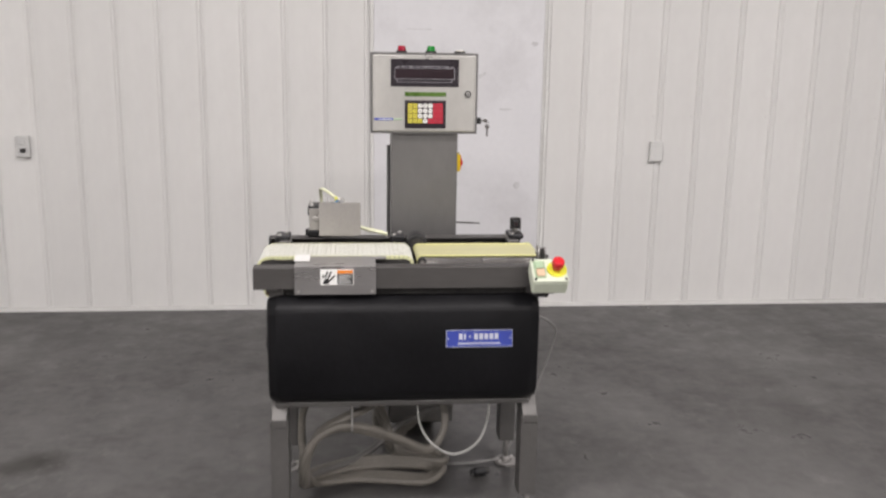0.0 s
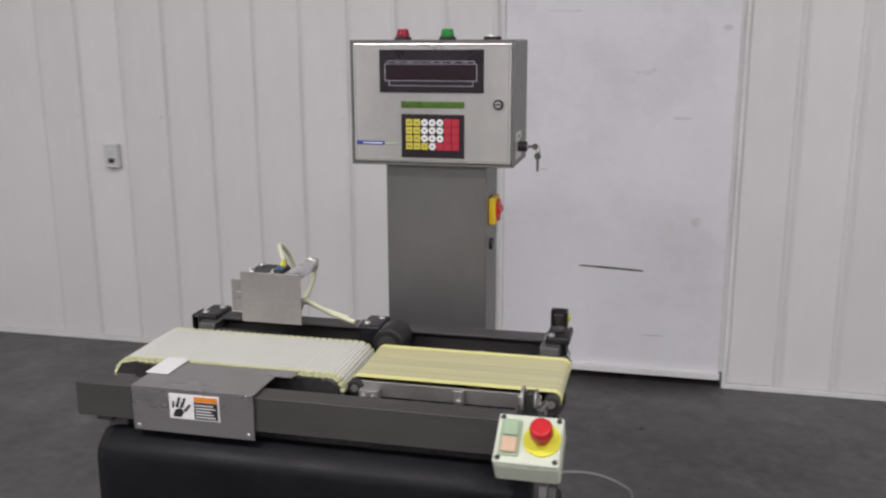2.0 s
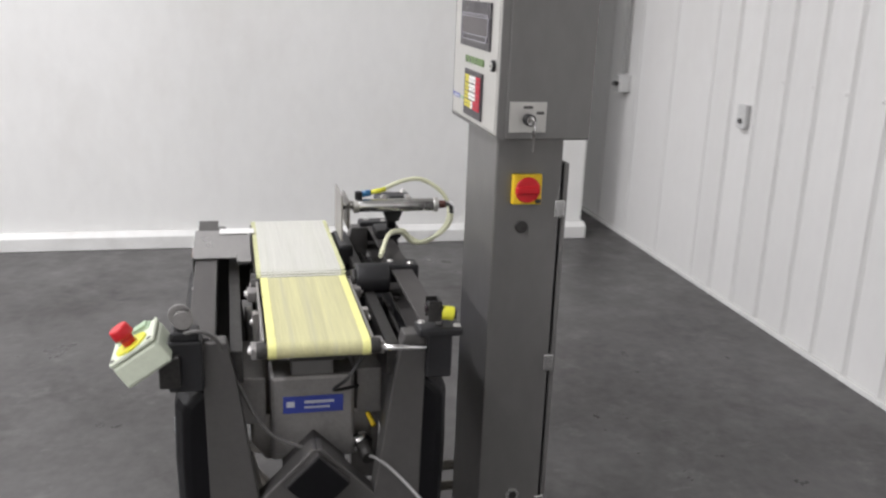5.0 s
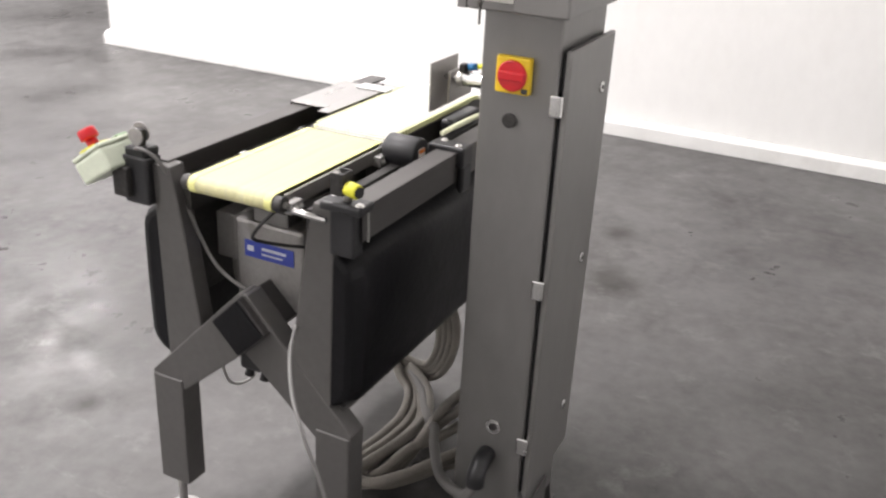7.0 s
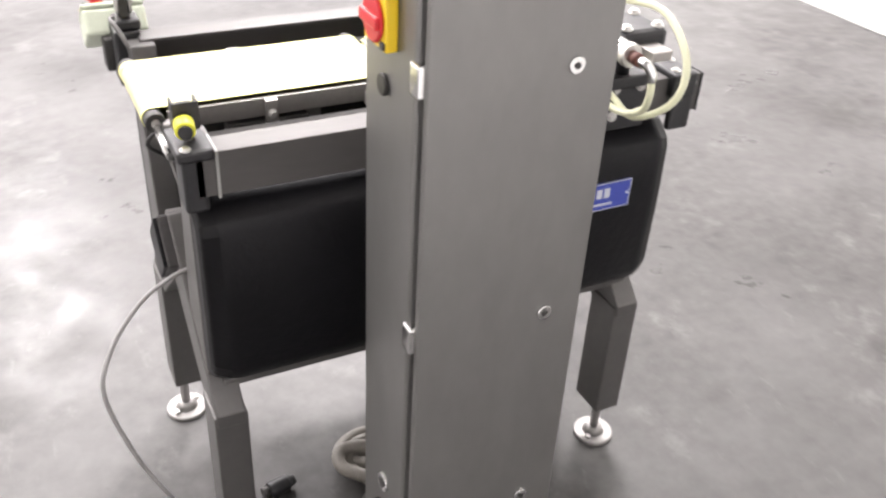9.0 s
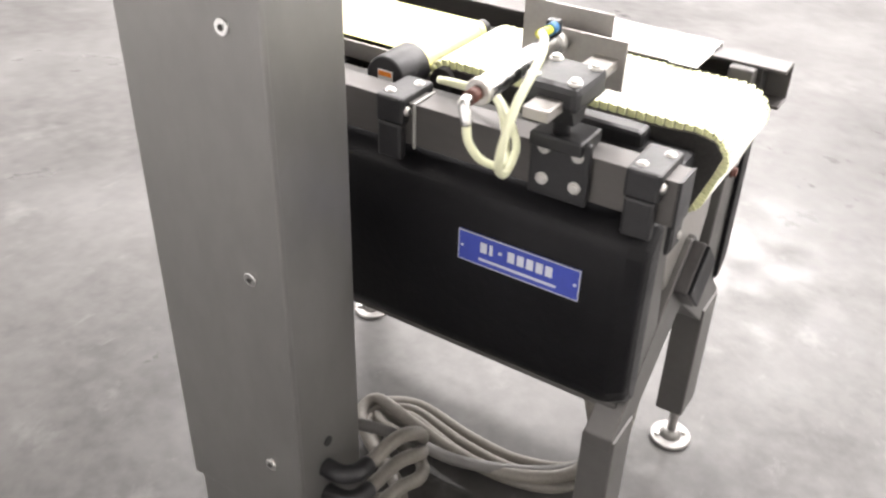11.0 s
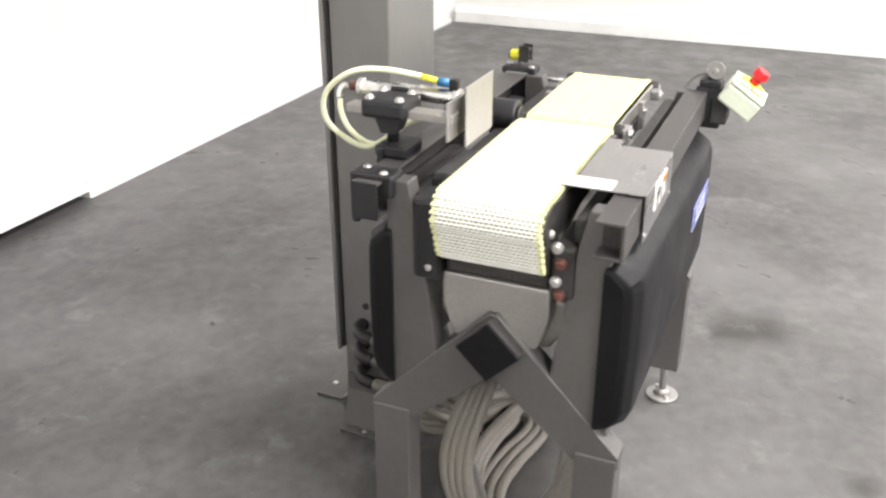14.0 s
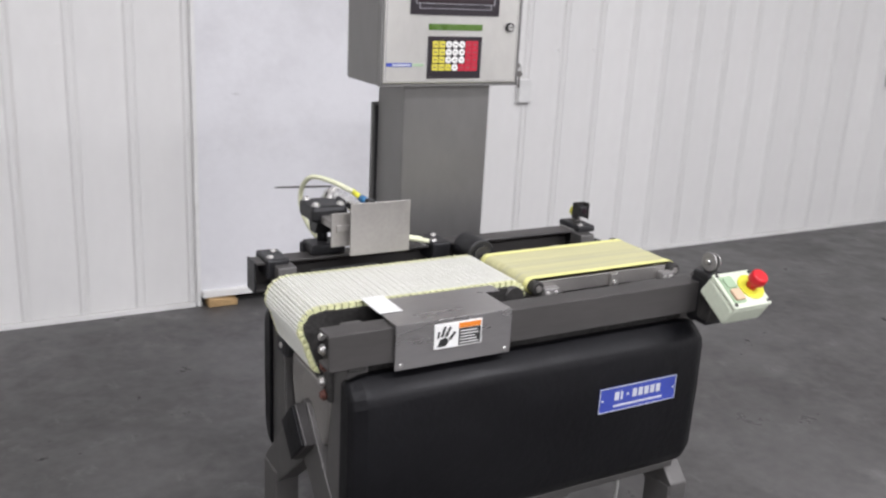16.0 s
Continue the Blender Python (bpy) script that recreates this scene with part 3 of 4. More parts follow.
for end_ in (-1, 1):
    end_frame(end_)
beam_half = 0.066
part("centre_beam", prism([(YC, 0.572 + beam_half), (YC + beam_half, 0.572), (YC, 0.572 - beam_half), (YC - beam_half, 0.572)], -0.446, 0.442, "x", 0.004), M_BEAM, machine, "dark square beam set on edge")
for x_a, x_b in ((-0.452, -0.445), (0.441, 0.448)):
    h_ = beam_half - 0.004
    part("end_cap", prism([(YC, 0.572 + h_), (YC + h_, 0.572), (YC, 0.572 - h_), (YC - h_, 0.572)], x_a, x_b, "x", 0.002), M_BLACK, machine, "black plastic end cap")
front_cover = cover(-1, 0.270)
rear_cover = cover(1, 0.266)
nameplate(front_cover, -1, 0.122, 0.330, 0.627, 0.682, YC - 0.2705, False)
nameplate(rear_cover, 1, -0.341, -0.134, 0.640, 0.694, YC + 0.2665, True)
rail(-0.250, -0.200, 0.808, 0.876, -0.468, 0.402)
rail(0.250, 0.200, 0.806, 0.874, -0.456, 0.415)
for s_ in (-1, 1):
    part("inner_rail", box(-0.40, 0.40, YC + s_ * 0.150 - 0.012, YC + s_ * 0.150 + 0.012, 0.78, 0.845, 0.002), M_DARK, machine)
    part("skirt_plate", box(-0.376, 0.376, YC + s_ * 0.196 - 0.003, YC + s_ * 0.196 + 0.003, 0.55, 0.80, 0.001), M_DARK, machine)
part("rail_bracket", box(-0.43, -0.395, -0.248, -0.205, 0.80, 0.874, 0.002), M_DARK, machine)


# weigh housing under the belts
part("weigh_housing", prism([(YC - 0.125, 0.662), (YC + 0.125, 0.662), (YC + 0.125, 0.600), (YC + 0.095, 0.556), (YC - 0.095, 0.556), (YC - 0.125, 0.600)], -0.368, 0.30, "x", 0.006), M_PLATE, machine)
cell = part("load_cell_box", box(0.24, 0.332, -0.098, 0.073, 0.570, 0.757, 0.008), M_CELL, machine, "dull stainless load cell box")
lab = part("label_plate", box(0.331, 0.3335, -0.073, 0.049, 0.676, 0.713, 0.0005), M_SIGNBLUE, cell, "blue label with pale bars")
part("bar", box(0.3334, 0.3342, -0.066, -0.050, 0.690, 0.702, 0), M_SILVER, lab)
part("bar", box(0.3334, 0.3342, -0.030, 0.030, 0.697, 0.703, 0), M_SILVER, lab)
part("bar", box(0.3334, 0.3342, -0.030, 0.022, 0.686, 0.690, 0), M_SILVER, lab)
part("neck", box(0.27, 0.325, -0.055, 0.03, 0.755, 0.80, 0.003), M_STEEL, cell)
part("weigh_frame", box(0.110, 0.318, YC - 0.146, YC - 0.094, 0.650, 0.752, 0.004), M_CELL, machine, "dull steel weigh frame block")
part("weigh_frame", box(0.110, 0.300, YC + 0.092, YC + 0.146, 0.650, 0.752, 0.004), M_CELL, machine, "dull steel weigh frame block")
part("sensor_lead", tube([(0.428, 0.075, 0.838), (0.446, 0.045, 0.800), (0.420, 0.020, 0.765), (0.372, 0.045, 0.742), (0.338, 0.078, 0.732)], 0.0035, 8, 8), M_PRINTBLACK, machine, "thin black sensor lead")
under = part("junction_block", box(0.345, 0.405, YC - 0.030, YC + 0.022, 0.452, 0.506, 0.006), M_BLOCK, machine, "black junction block under the beam")
for y_g in (-0.030, 0.008):
    part("gland", cyl((0.375, y_g, 0.456), (0.385, y_g - 0.004, 0.425), 0.010, 12), M_BLOCK, under)
part("support_block", box(0.20, 0.36, -0.06, 0.05, 0.80, 0.835, 0.003), M_DARK, machine)
part("support_block", box(-0.30, -0.20, -0.07, 0.05, 0.66, 0.80, 0.003), M_DARK, machine)
part("gland", cyl((0.325, 0.088, 0.60), (0.375, 0.098, 0.585), 0.015, 14), M_DARK, machine)
part("gland", cyl((0.33, 0.10, 0.665), (0.355, 0.110, 0.648), 0.005, 10), M_YELLOW, machine, "yellow cable gland")
part("gland_nut", cyl((0.318, 0.086, 0.602), (0.340, 0.092, 0.596), 0.021, 6), M_BRIGHT, machine)


def white_conveyor():
    ya, yb = YC - 0.095, YC + 0.097
    outline = []
    for k in range(9):
        a = math.radians(90 - 180 * k / 8)
        outline.append((0.0 + 0.030 * math.cos(a), 0.848 + 0.030 * math.sin(a)))
    outline += [(-0.15, 0.80), (-0.30, 0.762), (-0.395, 0.742)]
    for deg in (245, 215, 190):
        a = math.radians(deg)
        outline.append((-0.420 + 0.030 * math.cos(a), 0.772 + 0.030 * math.sin(a)))
    outline.append((-0.463, 0.810))
    for deg in (190, 170, 150, 130, 110, 92):
        a = math.radians(deg)
        outline.append((-0.428 + 0.045 * math.cos(a), 0.833 + 0.045 * math.sin(a)))
    for k in range(1, 12):
        outline.append((-0.43 + 0.43 * k / 12, 0.878))
    base = part("transfer_belt", prism(outline, ya, yb, "y"), M_BELTGAP, machine, "white link conveyor belt with yellow-green edges")
    # cross links and looped edges along the visible run
    loop = [Vector((x, 0, z)) for x, z in outline]
    run = loop[7 + 9 - 4:] + loop[:5]
    ribs, edge = bmesh.new(), bmesh.new()
    pitch, carry, n_made = 0.0074, 0.0, 0
    across = 20
    step = (yb - ya - 0.010) / across
    rnd = random.Random(3)
    for a, b in zip(run, run[1:]):
        length = (b - a).length
        d = (b - a).normalized()
        nrm = Vector((-d.z, 0, d.x))
        s = carry
        while s < length:
            p = a + d * s
            m = Matrix(((d.x, 0, nrm.x, p.x), (0, 1, 0, 0), (d.z, 0, nrm.z, p.z), (0, 0, 0, 1)))
            j = rnd.uniform(-0.0010, 0.0010)
            high = 0.0018 + rnd.uniform(0, 0.0005) + (0.0005 if n_made % 2 else 0.0)
            add_slab(ribs, m, -0.0020, 0.0020, ya + 0.004 + j, yb - 0.004 + j, -0.001, high, 0.0009)
            # staggered links that join this rod to the next
            for k in range(across):
                y_k = ya + 0.005 + step * (k + (0.5 if n_made % 2 else 0.0)) + rnd.uniform(-0.0004, 0.0004)
                if y_k + step * 0.30 < yb - 0.003:
                    add_slab(ribs, m, 0.0017, pitch - 0.0017, y_k, y_k + step * 0.30, -0.001, high - 0.0014)
            odd = n_made % 2
            add_slab(edge, m, -0.0026, 0.0026 + odd * 0.002, ya - 0.003 - odd * 0.003, ya + 0.0045, -0.008, 0.0020, 0.0006)
            add_slab(edge, m, -0.0026, 0.0026 + odd * 0.002, yb - 0.0045, yb + 0.003 + odd * 0.003, -0.011, 0.0020, 0.0006)
            n_made += 1
            s += pitch
        carry = s - length
    tagged(part("belt_link", ribs, M_BELTW, base), kind="stuff")
    tagged(part("belt_edge", edge, M_BELTEDGE, base), kind="stuff")
    for y_ in (ya - 0.010, yb + 0.004):
        plate_poly = [(-0.466, 0.845), (-0.452, 0.866), (-0.42, 0.872), (-0.38, 0.868), (-0.02, 0.868), (0.016, 0.855), (0.02, 0.835), (-0.01, 0.815), (-0.38, 0.80), (-0.40, 0.735), (-0.43, 0.745), (-0.455, 0.81)]
        part("bed_side", prism(plate_poly, y_, y_ + 0.006, "y"), M_DARK, base)
    part("end_roller", cyl((0.0, ya - 0.018, 0.848), (0.0, yb + 0.02, 0.848), 0.022, 20), M_DARK, base)
    part("lower_drum", box(-0.410, -0.36, YC - 0.100, YC + 0.100, 0.702, 0.742, 0.010), M_DARK, machine)
    end = [(YC - 0.104, 0.704), (YC + 0.104, 0.704), (YC + 0.104, 0.640), (YC + 0.082, 0.575), (YC - 0.082, 0.575), (YC - 0.104, 0.640)]
    part("housing_end", prism(end, -0.412, -0.345, "x", 0.005), M_PLATE, machine, "plain bent steel end of the housing")
    for x_, z_ in ((-0.43, 0.822), (-0.41, 0.768)):
        bolt("bed_bolt", (x_, ya - 0.011, z_), (0, -1, 0), 0.006, 0.005, base)
    motor = part("drive_motor", box(-0.430, -0.29, YC + 0.106, YC + 0.158, 0.688, 0.848, 0.010), M_BLOCK, machine, "black drive housing")
    part("housing_cap", box(-0.36, -0.20, YC + 0.112, YC + 0.150, 0.82, 0.872, 0.008), M_BLOCK, motor)
    bolt("cap_bolt", (-0.431, YC + 0.125, 0.715), (-1, 0, 0), 0.005, 0.003, motor)
    gear = part("front_linkage", box(-0.43, -0.30, YC - 0.150, YC - 0.108, 0.70, 0.80, 0.006), M_DARK, machine)
    for k, z_ in enumerate((0.80, 0.77, 0.735, 0.71)):
        bolt("linkage_bolt", (-0.432, YC - 0.118 - 0.008 * (k % 2), z_), (-1, 0, 0), 0.008, 0.008, gear, M_BROWN if k % 2 else M_BOLT)


def yellow_conveyor():
    ya, yb = YC - 0.094, YC + 0.098
    x0, x1, zc, r = 0.057, 0.438, 0.860, 0.0165
    outline = [(x1 + r * math.cos(math.radians(90 - 20 * k)), zc + r * math.sin(math.radians(90 - 20 * k))) for k in range(10)]
    outline += [(x0 + r * math.cos(math.radians(270 - 20 * k)), zc + r * math.sin(math.radians(270 - 20 * k))) for k in range(10)]
    belt = part("weigh_belt", prism(outline, ya, yb, "y"), M_BELTY, machine, "worn yellow weighing belt with grey streaks")
    o2 = [(x + (0.0007 if x > 0.25 else -0.0007), z + (0.0007 if z > zc else -0.0007)) for x, z in outline]
    for y_a, y_b in ((ya, ya + 0.016), (yb - 0.016, yb)):
        part("belt_border", prism(o2, y_a, y_b, "y"), M_BELTYE, belt, "cleaner bright yellow belt border")
    for s, y_ in ((-1, ya), (1, yb)):
        part("bed_bar", box(0.060, 0.418, min(y_ + s * 0.004, y_ + s * 0.010), max(y_ + s * 0.004, y_ + s * 0.010), 0.842, 0.872, 0.001), M_PLATE, belt)
        for x_ in (x0, x1):
            part("roller_end", cyl((x_, y_ - s * 0.004, zc), (x_, y_ + s * 0.020, zc), 0.0155, 18, bevel=0.002), M_DARK, belt)
            part("axle_end", cyl((x_, y_ + s * 0.020, zc), (x_, y_ + s * 0.0235, zc), 0.007, 14), M_PLATE, belt)
            part("bearing_block", box(x_ - 0.045 if x_ > 0.2 else x_ + 0.01, x_ - 0.008 if x_ > 0.2 else x_ + 0.05, min(y_ + s * 0.010, y_ + s * 0.030), max(y_ + s * 0.010, y_ + s * 0.030), 0.838, 0.862, 0.003), M_CELL, belt)
            bolt("bearing_bolt", (x_ - 0.02 if x_ > 0.2 else x_ + 0.02, y_ + s * 0.030, 0.850), (0, s, 0), 0.005, 0.006, belt)
            bolt("bearing_bolt", (x_ - 0.036 if x_ > 0.2 else x_ + 0.04, y_ + s * 0.030, 0.850), (0, s, 0), 0.004, 0.005, belt)
        clip = part("clip", box(0.252, 0.272, min(y_ + s * 0.010, y_ + s * 0.022), max(y_ + s * 0.010, y_ + s * 0.022), 0.806, 0.872, 0.002), M_PLATE, belt)
        bolt("clip_bolt", (0.262, y_ + s * 0.022, 0.850), (0, s, 0), 0.006, 0.006, clip)
        part("bed_foot", box(0.20, 0.33, min(y_ - s * 0.02, y_ + s * 0.012), max(y_ - s * 0.02, y_ + s * 0.012), 0.800, 0.836, 0.002), M_DARK, belt)
    part("stub_shaft", cyl((0.438, YC + 0.11, 0.855), (0.438, 0.195, 0.850), 0.006, 10), M_BRIGHT, belt)


white_conveyor()
yellow_conveyor()


def centre_drive():
    hub = part("drive_pulley", cyl((0.055, 0.108, 0.868), (0.055, 0.185, 0.868), 0.036, 28, bevel=0.004), M_BLOCK, machine, "ribbed black pulley drum")
    part("hub_cap", cyl((0.055, 0.100, 0.868), (0.055, 0.109, 0.868), 0.022, 20), M_DARK, hub)
    lab_ = part("warning_label", box(0.040, 0.068, 0.1850, 0.1862, 0.842, 0.882, 0.0004), M_PAPER, hub, "small white warning label with orange band")
    part("band", box(0.042, 0.066, 0.1861, 0.1868, 0.872, 0.880, 0), M_ORANGE, lab_)
    part("pictogram", box(0.044, 0.064, 0.1861, 0.1868, 0.846, 0.862, 0), M_PRINTBLACK, lab_)
    part("hanger", box(0.02, 0.10, 0.118, 0.165, 0.795, 0.84, 0.004), M_BLOCK, hub)


centre_drive()


def sheet_guard():
    g = bmesh.new()
    x0, x1, t = -0.343, -0.095, 0.003
    add_prism(g, [(-0.2575, 0.793), (-0.2545, 0.793), (-0.2545, 0.879), (-0.125, 0.879), (-0.125, 0.882), (-0.2575, 0.882)], x0, x1, "x", 0.0008)
    guard = part("belt_guard", g, M_GUARD, machine, "bent stainless sheet guard over the front rail")
    part("guard_lug", box(-0.30, -0.06, -0.155, -0.122, 0.8795, 0.8822, 0.0006), M_GUARD, guard)
    part("slip_plate", box(-0.348, -0.300, -0.196, -0.108, 0.8835, 0.8855, 0.0006), M_PAPER, guard, "white plastic slip plate")
    for x_ in (x0 + 0.012, x1 - 0.012):
        bolt("guard_screw", (x_, -0.2575, 0.803), (0, -1, 0), 0.0035, 0.003, guard)
    label = part("warning_label", box(-0.264, -0.163, -0.2595, -0.2572, 0.824, 0.873, 0.0004), M_PAPER, guard, "white warning label with orange header")
    f0, f1 = -0.2602, -0.2594
    part("header_band", box(-0.213, -0.1655, f0, f1, 0.8605, 0.8705, 0), M_ORANGE, label)
    part("text_panel", box(-0.213, -0.1655, f0, f1, 0.8265, 0.8595, 0), M_PRINTBLACK, label)
    for k in range(5):
        z = 0.8300 + 0.0058 * k
        part("bar", box(-0.210, -0.1700 - 0.004 * (k % 3), f0 - 0.0005, f0 + 0.0002, z, z + 0.0018, 0), M_PAPER, label)
    for poly in ([(-0.258, 0.828), (-0.240, 0.828), (-0.234, 0.838), (-0.240, 0.846), (-0.252, 0.842)],
                 [(-0.252, 0.848), (-0.246, 0.846), (-0.240, 0.866), (-0.244, 0.868)],
                 [(-0.243, 0.848), (-0.237, 0.846), (-0.229, 0.864), (-0.233, 0.867)],
                 [(-0.235, 0.842), (-0.231, 0.838), (-0.219, 0.852), (-0.222, 0.856)],
                 [(-0.259, 0.846), (-0.255, 0.845), (-0.253, 0.858), (-0.257, 0.859)]):
        part("pictogram", prism(poly, f0, f1, "y"), M_PRINTBLACK, label)


sheet_guard()


def rail_clamp(x, w=0.050):
    c = part("rail_clamp", box(x - w / 2, x + w / 2, 0.180, 0.266, 0.840, 0.884, 0.005), M_BLOCK, machine, "black nylon rail clamp")
    part("clamp_body", box(x - w / 2 + 0.003, x + w / 2 - 0.003, 0.2515, 0.267, 0.782, 0.842, 0.005), M_BLOCK, c)
    for y_ in (0.202, 0.246):
        bolt("clamp_bolt", (x - 0.012 if y_ < 0.23 else x + 0.010, y_, 0.884), (0, 0, 1), 0.006, 0.004, c)
    bolt("clamp_bolt", (x - w / 2, 0.254, 0.862), (-1, 0, 0), 0.006, 0.005, c)


part("rail_cap", box(-0.4605, -0.4565, 0.1985, 0.2515, 0.8045, 0.8755, 0.001), M_BLOCK, machine)
rail_clamp(-0.010)
rail_clamp(-0.412)
for x_ in (-0.047, 0.385):
    tie = bmesh.new()
    add_box(tie, x_ - 0.002, x_ + 0.002, 0.1970, 0.2535, 0.8740, 0.8765)
    add_box(tie, x_ - 0.002, x_ + 0.002, 0.2505, 0.2535, 0.8030, 0.8740)
    part("cable_tie", tie, M_WHITECABLE, machine, "white cable tie round the rail")


def reject_pusher():
    px = -0.213
    mount = part("reject_pusher", box(-0.336, -0.246, 0.2515, 0.263, 0.800, 0.896, 0.004), M_BLOCK, machine, "pneumatic reject pusher on a black mount")
    for x_ in (-0.318, -0.268):
        for z_ in (0.828, 0.876):
            bolt("mount_bolt", (x_, 0.263, z_), (0, 1, 0), 0.007, 0.006, mount)
    post = bmesh.new()
    add_box(post, -0.326, -0.246, 0.205, 0.270, 0.876, 0.898, 0.004)
    add_cyl(post, (-0.285, 0.250, 0.895), (-0.285, 0.250, 0.958), 0.012, 18)
    add_prism(post, [(0.222, 0.950), (0.278, 0.950), (0.265, 0.918), (0.236, 0.918)], -0.308, -0.264, "x")
    part("post", post, M_BLOCK, mount)
    part("clamp_block", box(-0.325, -0.240, 0.206, 0.300, 0.948, 0.986, 0.010), M_BLOCK, mount)
    for x_ in (-0.312, -0.254):
        for y_ in (0.222, 0.284):
            bolt("block_bolt", (x_, y_, 0.986), (0, 0, 1), 0.007, 0.007, mount)
    part("guide_bar", box(-0.305, -0.268, 0.118, 0.340, 0.950, 0.966, 0.002), M_PLATE, mount)
    cyl_ob = part("air_cylinder", cyl((px, 0.150, 0.975), (px, 0.352, 0.975), 0.0165, 28, bevel=0.003), M_BRIGHT, mount, "polished air cylinder")
    for y_a, y_b in ((0.345, 0.358), (0.138, 0.152)):
        part("cylinder_cap", cyl((px, y_a, 0.975), (px, y_b, 0.975), 0.0185, 24, bevel=0.002), M_FACE, cyl_ob)
    part("piston_rod", cyl((px, 0.100, 0.975), (px, 0.140, 0.975), 0.006, 14), M_BRIGHT, cyl_ob)
    part("cylinder_strap", box(px - 0.022, -0.245, 0.235, 0.275, 0.955, 0.992, 0.005), M_BLOCK, mount)
    part("back_plate", box(-0.315, -0.190, 0.122, 0.127, 0.918, 0.992, 0.001), M_PLATE, mount)
    part("push_plate", box(-0.281, -0.140, 0.099, 0.103, 0.902, 1.017, 0.001), M_PLATE, mount, "square worn steel push plate")
    part("elbow_nut", cyl((px, 0.358, 0.975), (px, 0.378, 0.975), 0.010, 12), M_BROWN, cyl_ob, "brown fitting")
    part("elbow", tube([(px, 0.376, 0.975), (px - 0.002, 0.392, 0.974), (px - 0.008, 0.398, 0.962), (px - 0.010, 0.398, 0.950)], 0.0075, 10, 4), M_BRIGHT, cyl_ob)
    part("port_fitting", box(px - 0.010, px + 0.010, 0.142, 0.160, 0.988, 1.012, 0.004), M_BLOCK, cyl_ob)
    part("port_collar", cyl((px - 0.004, 0.160, 1.003), (px - 0.008, 0.182, 1.006), 0.0085, 14), M_BLUECAP, cyl_ob, "blue push-in collar")
    part("lime_sleeve", cyl((px - 0.008, 0.180, 1.006), (px - 0.013, 0.222, 1.014), 0.0062, 12), M_LIME, cyl_ob)
    part("air_tube", tube([(px - 0.012, 0.215, 1.013), (-0.258, 0.272, 1.028), (-0.282, 0.330, 1.026), (-0.284, 0.385, 0.990), (-0.280, 0.405, 0.945), (-0.268, 0.392, 0.900),
                           (-0.250, 0.337, 0.863), (-0.240, 0.292, 0.880), (-0.215, 0.270, 0.905), (-0.175, 0.235, 0.915), (-0.135, 0.212, 0.908), (-0.06, 0.19, 0.895)], 0.0058, 10, 8), M_TUBE, mount, "ivory air tube")
    part("air_tube", tube([(px - 0.010, 0.398, 0.952), (-0.226, 0.396, 0.925), (-0.235, 0.375, 0.893), (-0.240, 0.330, 0.868), (-0.226, 0.295, 0.872), (-0.200, 0.262, 0.905),
                           (-0.160, 0.225, 0.912), (-0.115, 0.205, 0.902), (-0.045, 0.183, 0.890)], 0.0058, 10, 8), M_TUBE, mount, "ivory air tube")


reject_pusher()


def rear_sensor():
    x = 0.415
    base = part("photo_sensor", box(x - 0.016, x + 0.018, 0.198, 0.250, 0.782, 0.872, 0.005), M_BLOCK, machine, "photo sensor on a black clamp")
    part("clamp_cap", box(x - 0.026, x + 0.026, 0.180, 0.268, 0.870, 0.888, 0.005), M_BLOCK, base)
    part("stem", cyl((x, 0.226, 0.886), (x, 0.226, 0.906), 0.008, 12), M_CELL, base)
    u = bmesh.new()
    add_box(u, x - 0.018, x + 0.018, 0.222, 0.226, 0.900, 0.941, 0.001)
    add_box(u, x - 0.018, x - 0.0145, 0.200, 0.2215, 0.900, 0.941, 0.001)
    add_box(u, x + 0.0145, x + 0.018, 0.200, 0.2215, 0.900, 0.941, 0.001)
    part("bracket", u, M_DARK, base)
    head = part("sensor_head", box(x - 0.012, x + 0.012, 0.200, 0.2215, 0.908, 0.934, 0.003), M_BLOCK, base)
    part("lens_ring", cyl((x, 0.200, 0.922), (x, 0.196, 0.922), 0.007, 14), M_WINDOW, head)
    part("sensor_ring", cyl((x + 0.005, 0.228, 0.914), (x + 0.008, 0.252, 0.911), 0.014, 18, bevel=0.002), M_LIME, base, "lime yellow sensor collar")
    part("sensor_face", cyl((x + 0.008, 0.252, 0.911), (x + 0.009, 0.257, 0.911), 0.010, 16), M_BLOCK, base)
    bolt("clamp_bolt", (x - 0.014, 0.192, 0.888), (0, 0, 1), 0.006, 0.004, base)
    bolt("clamp_bolt", (x + 0.012, 0.258, 0.888), (0, 0, 1), 0.006, 0.004, base)


def front_sensor():
    base = part("reflector_mount", box(0.395, 0.440, -0.285, -0.222, 0.785, 0.885, 0.005), M_BLOCK, machine, "black clamp with round steel reflector discs")
    part("clamp_cap", box(0.392, 0.436, -0.280, -0.228, 0.883, 0.902, 0.005), M_BLOCK, base)
    part("reflector_disc", cyl((0.402, -0.262, 0.925), (0.407, -0.262, 0.925), 0.021, 24, bevel=0.001), M_CELL, base)
    part("reflector_disc", cyl((0.424, -0.256, 0.922), (0.428, -0.256, 0.922), 0.018, 24, bevel=0.001), M_CELL, base)
    part("bracket", box(0.408, 0.424, -0.268, -0.246, 0.898, 0.936, 0.002), M_DARK, base)
    bolt("disc_bolt", (0.400, -0.262, 0.925), (-1, 0, 0), 0.005, 0.004, base)


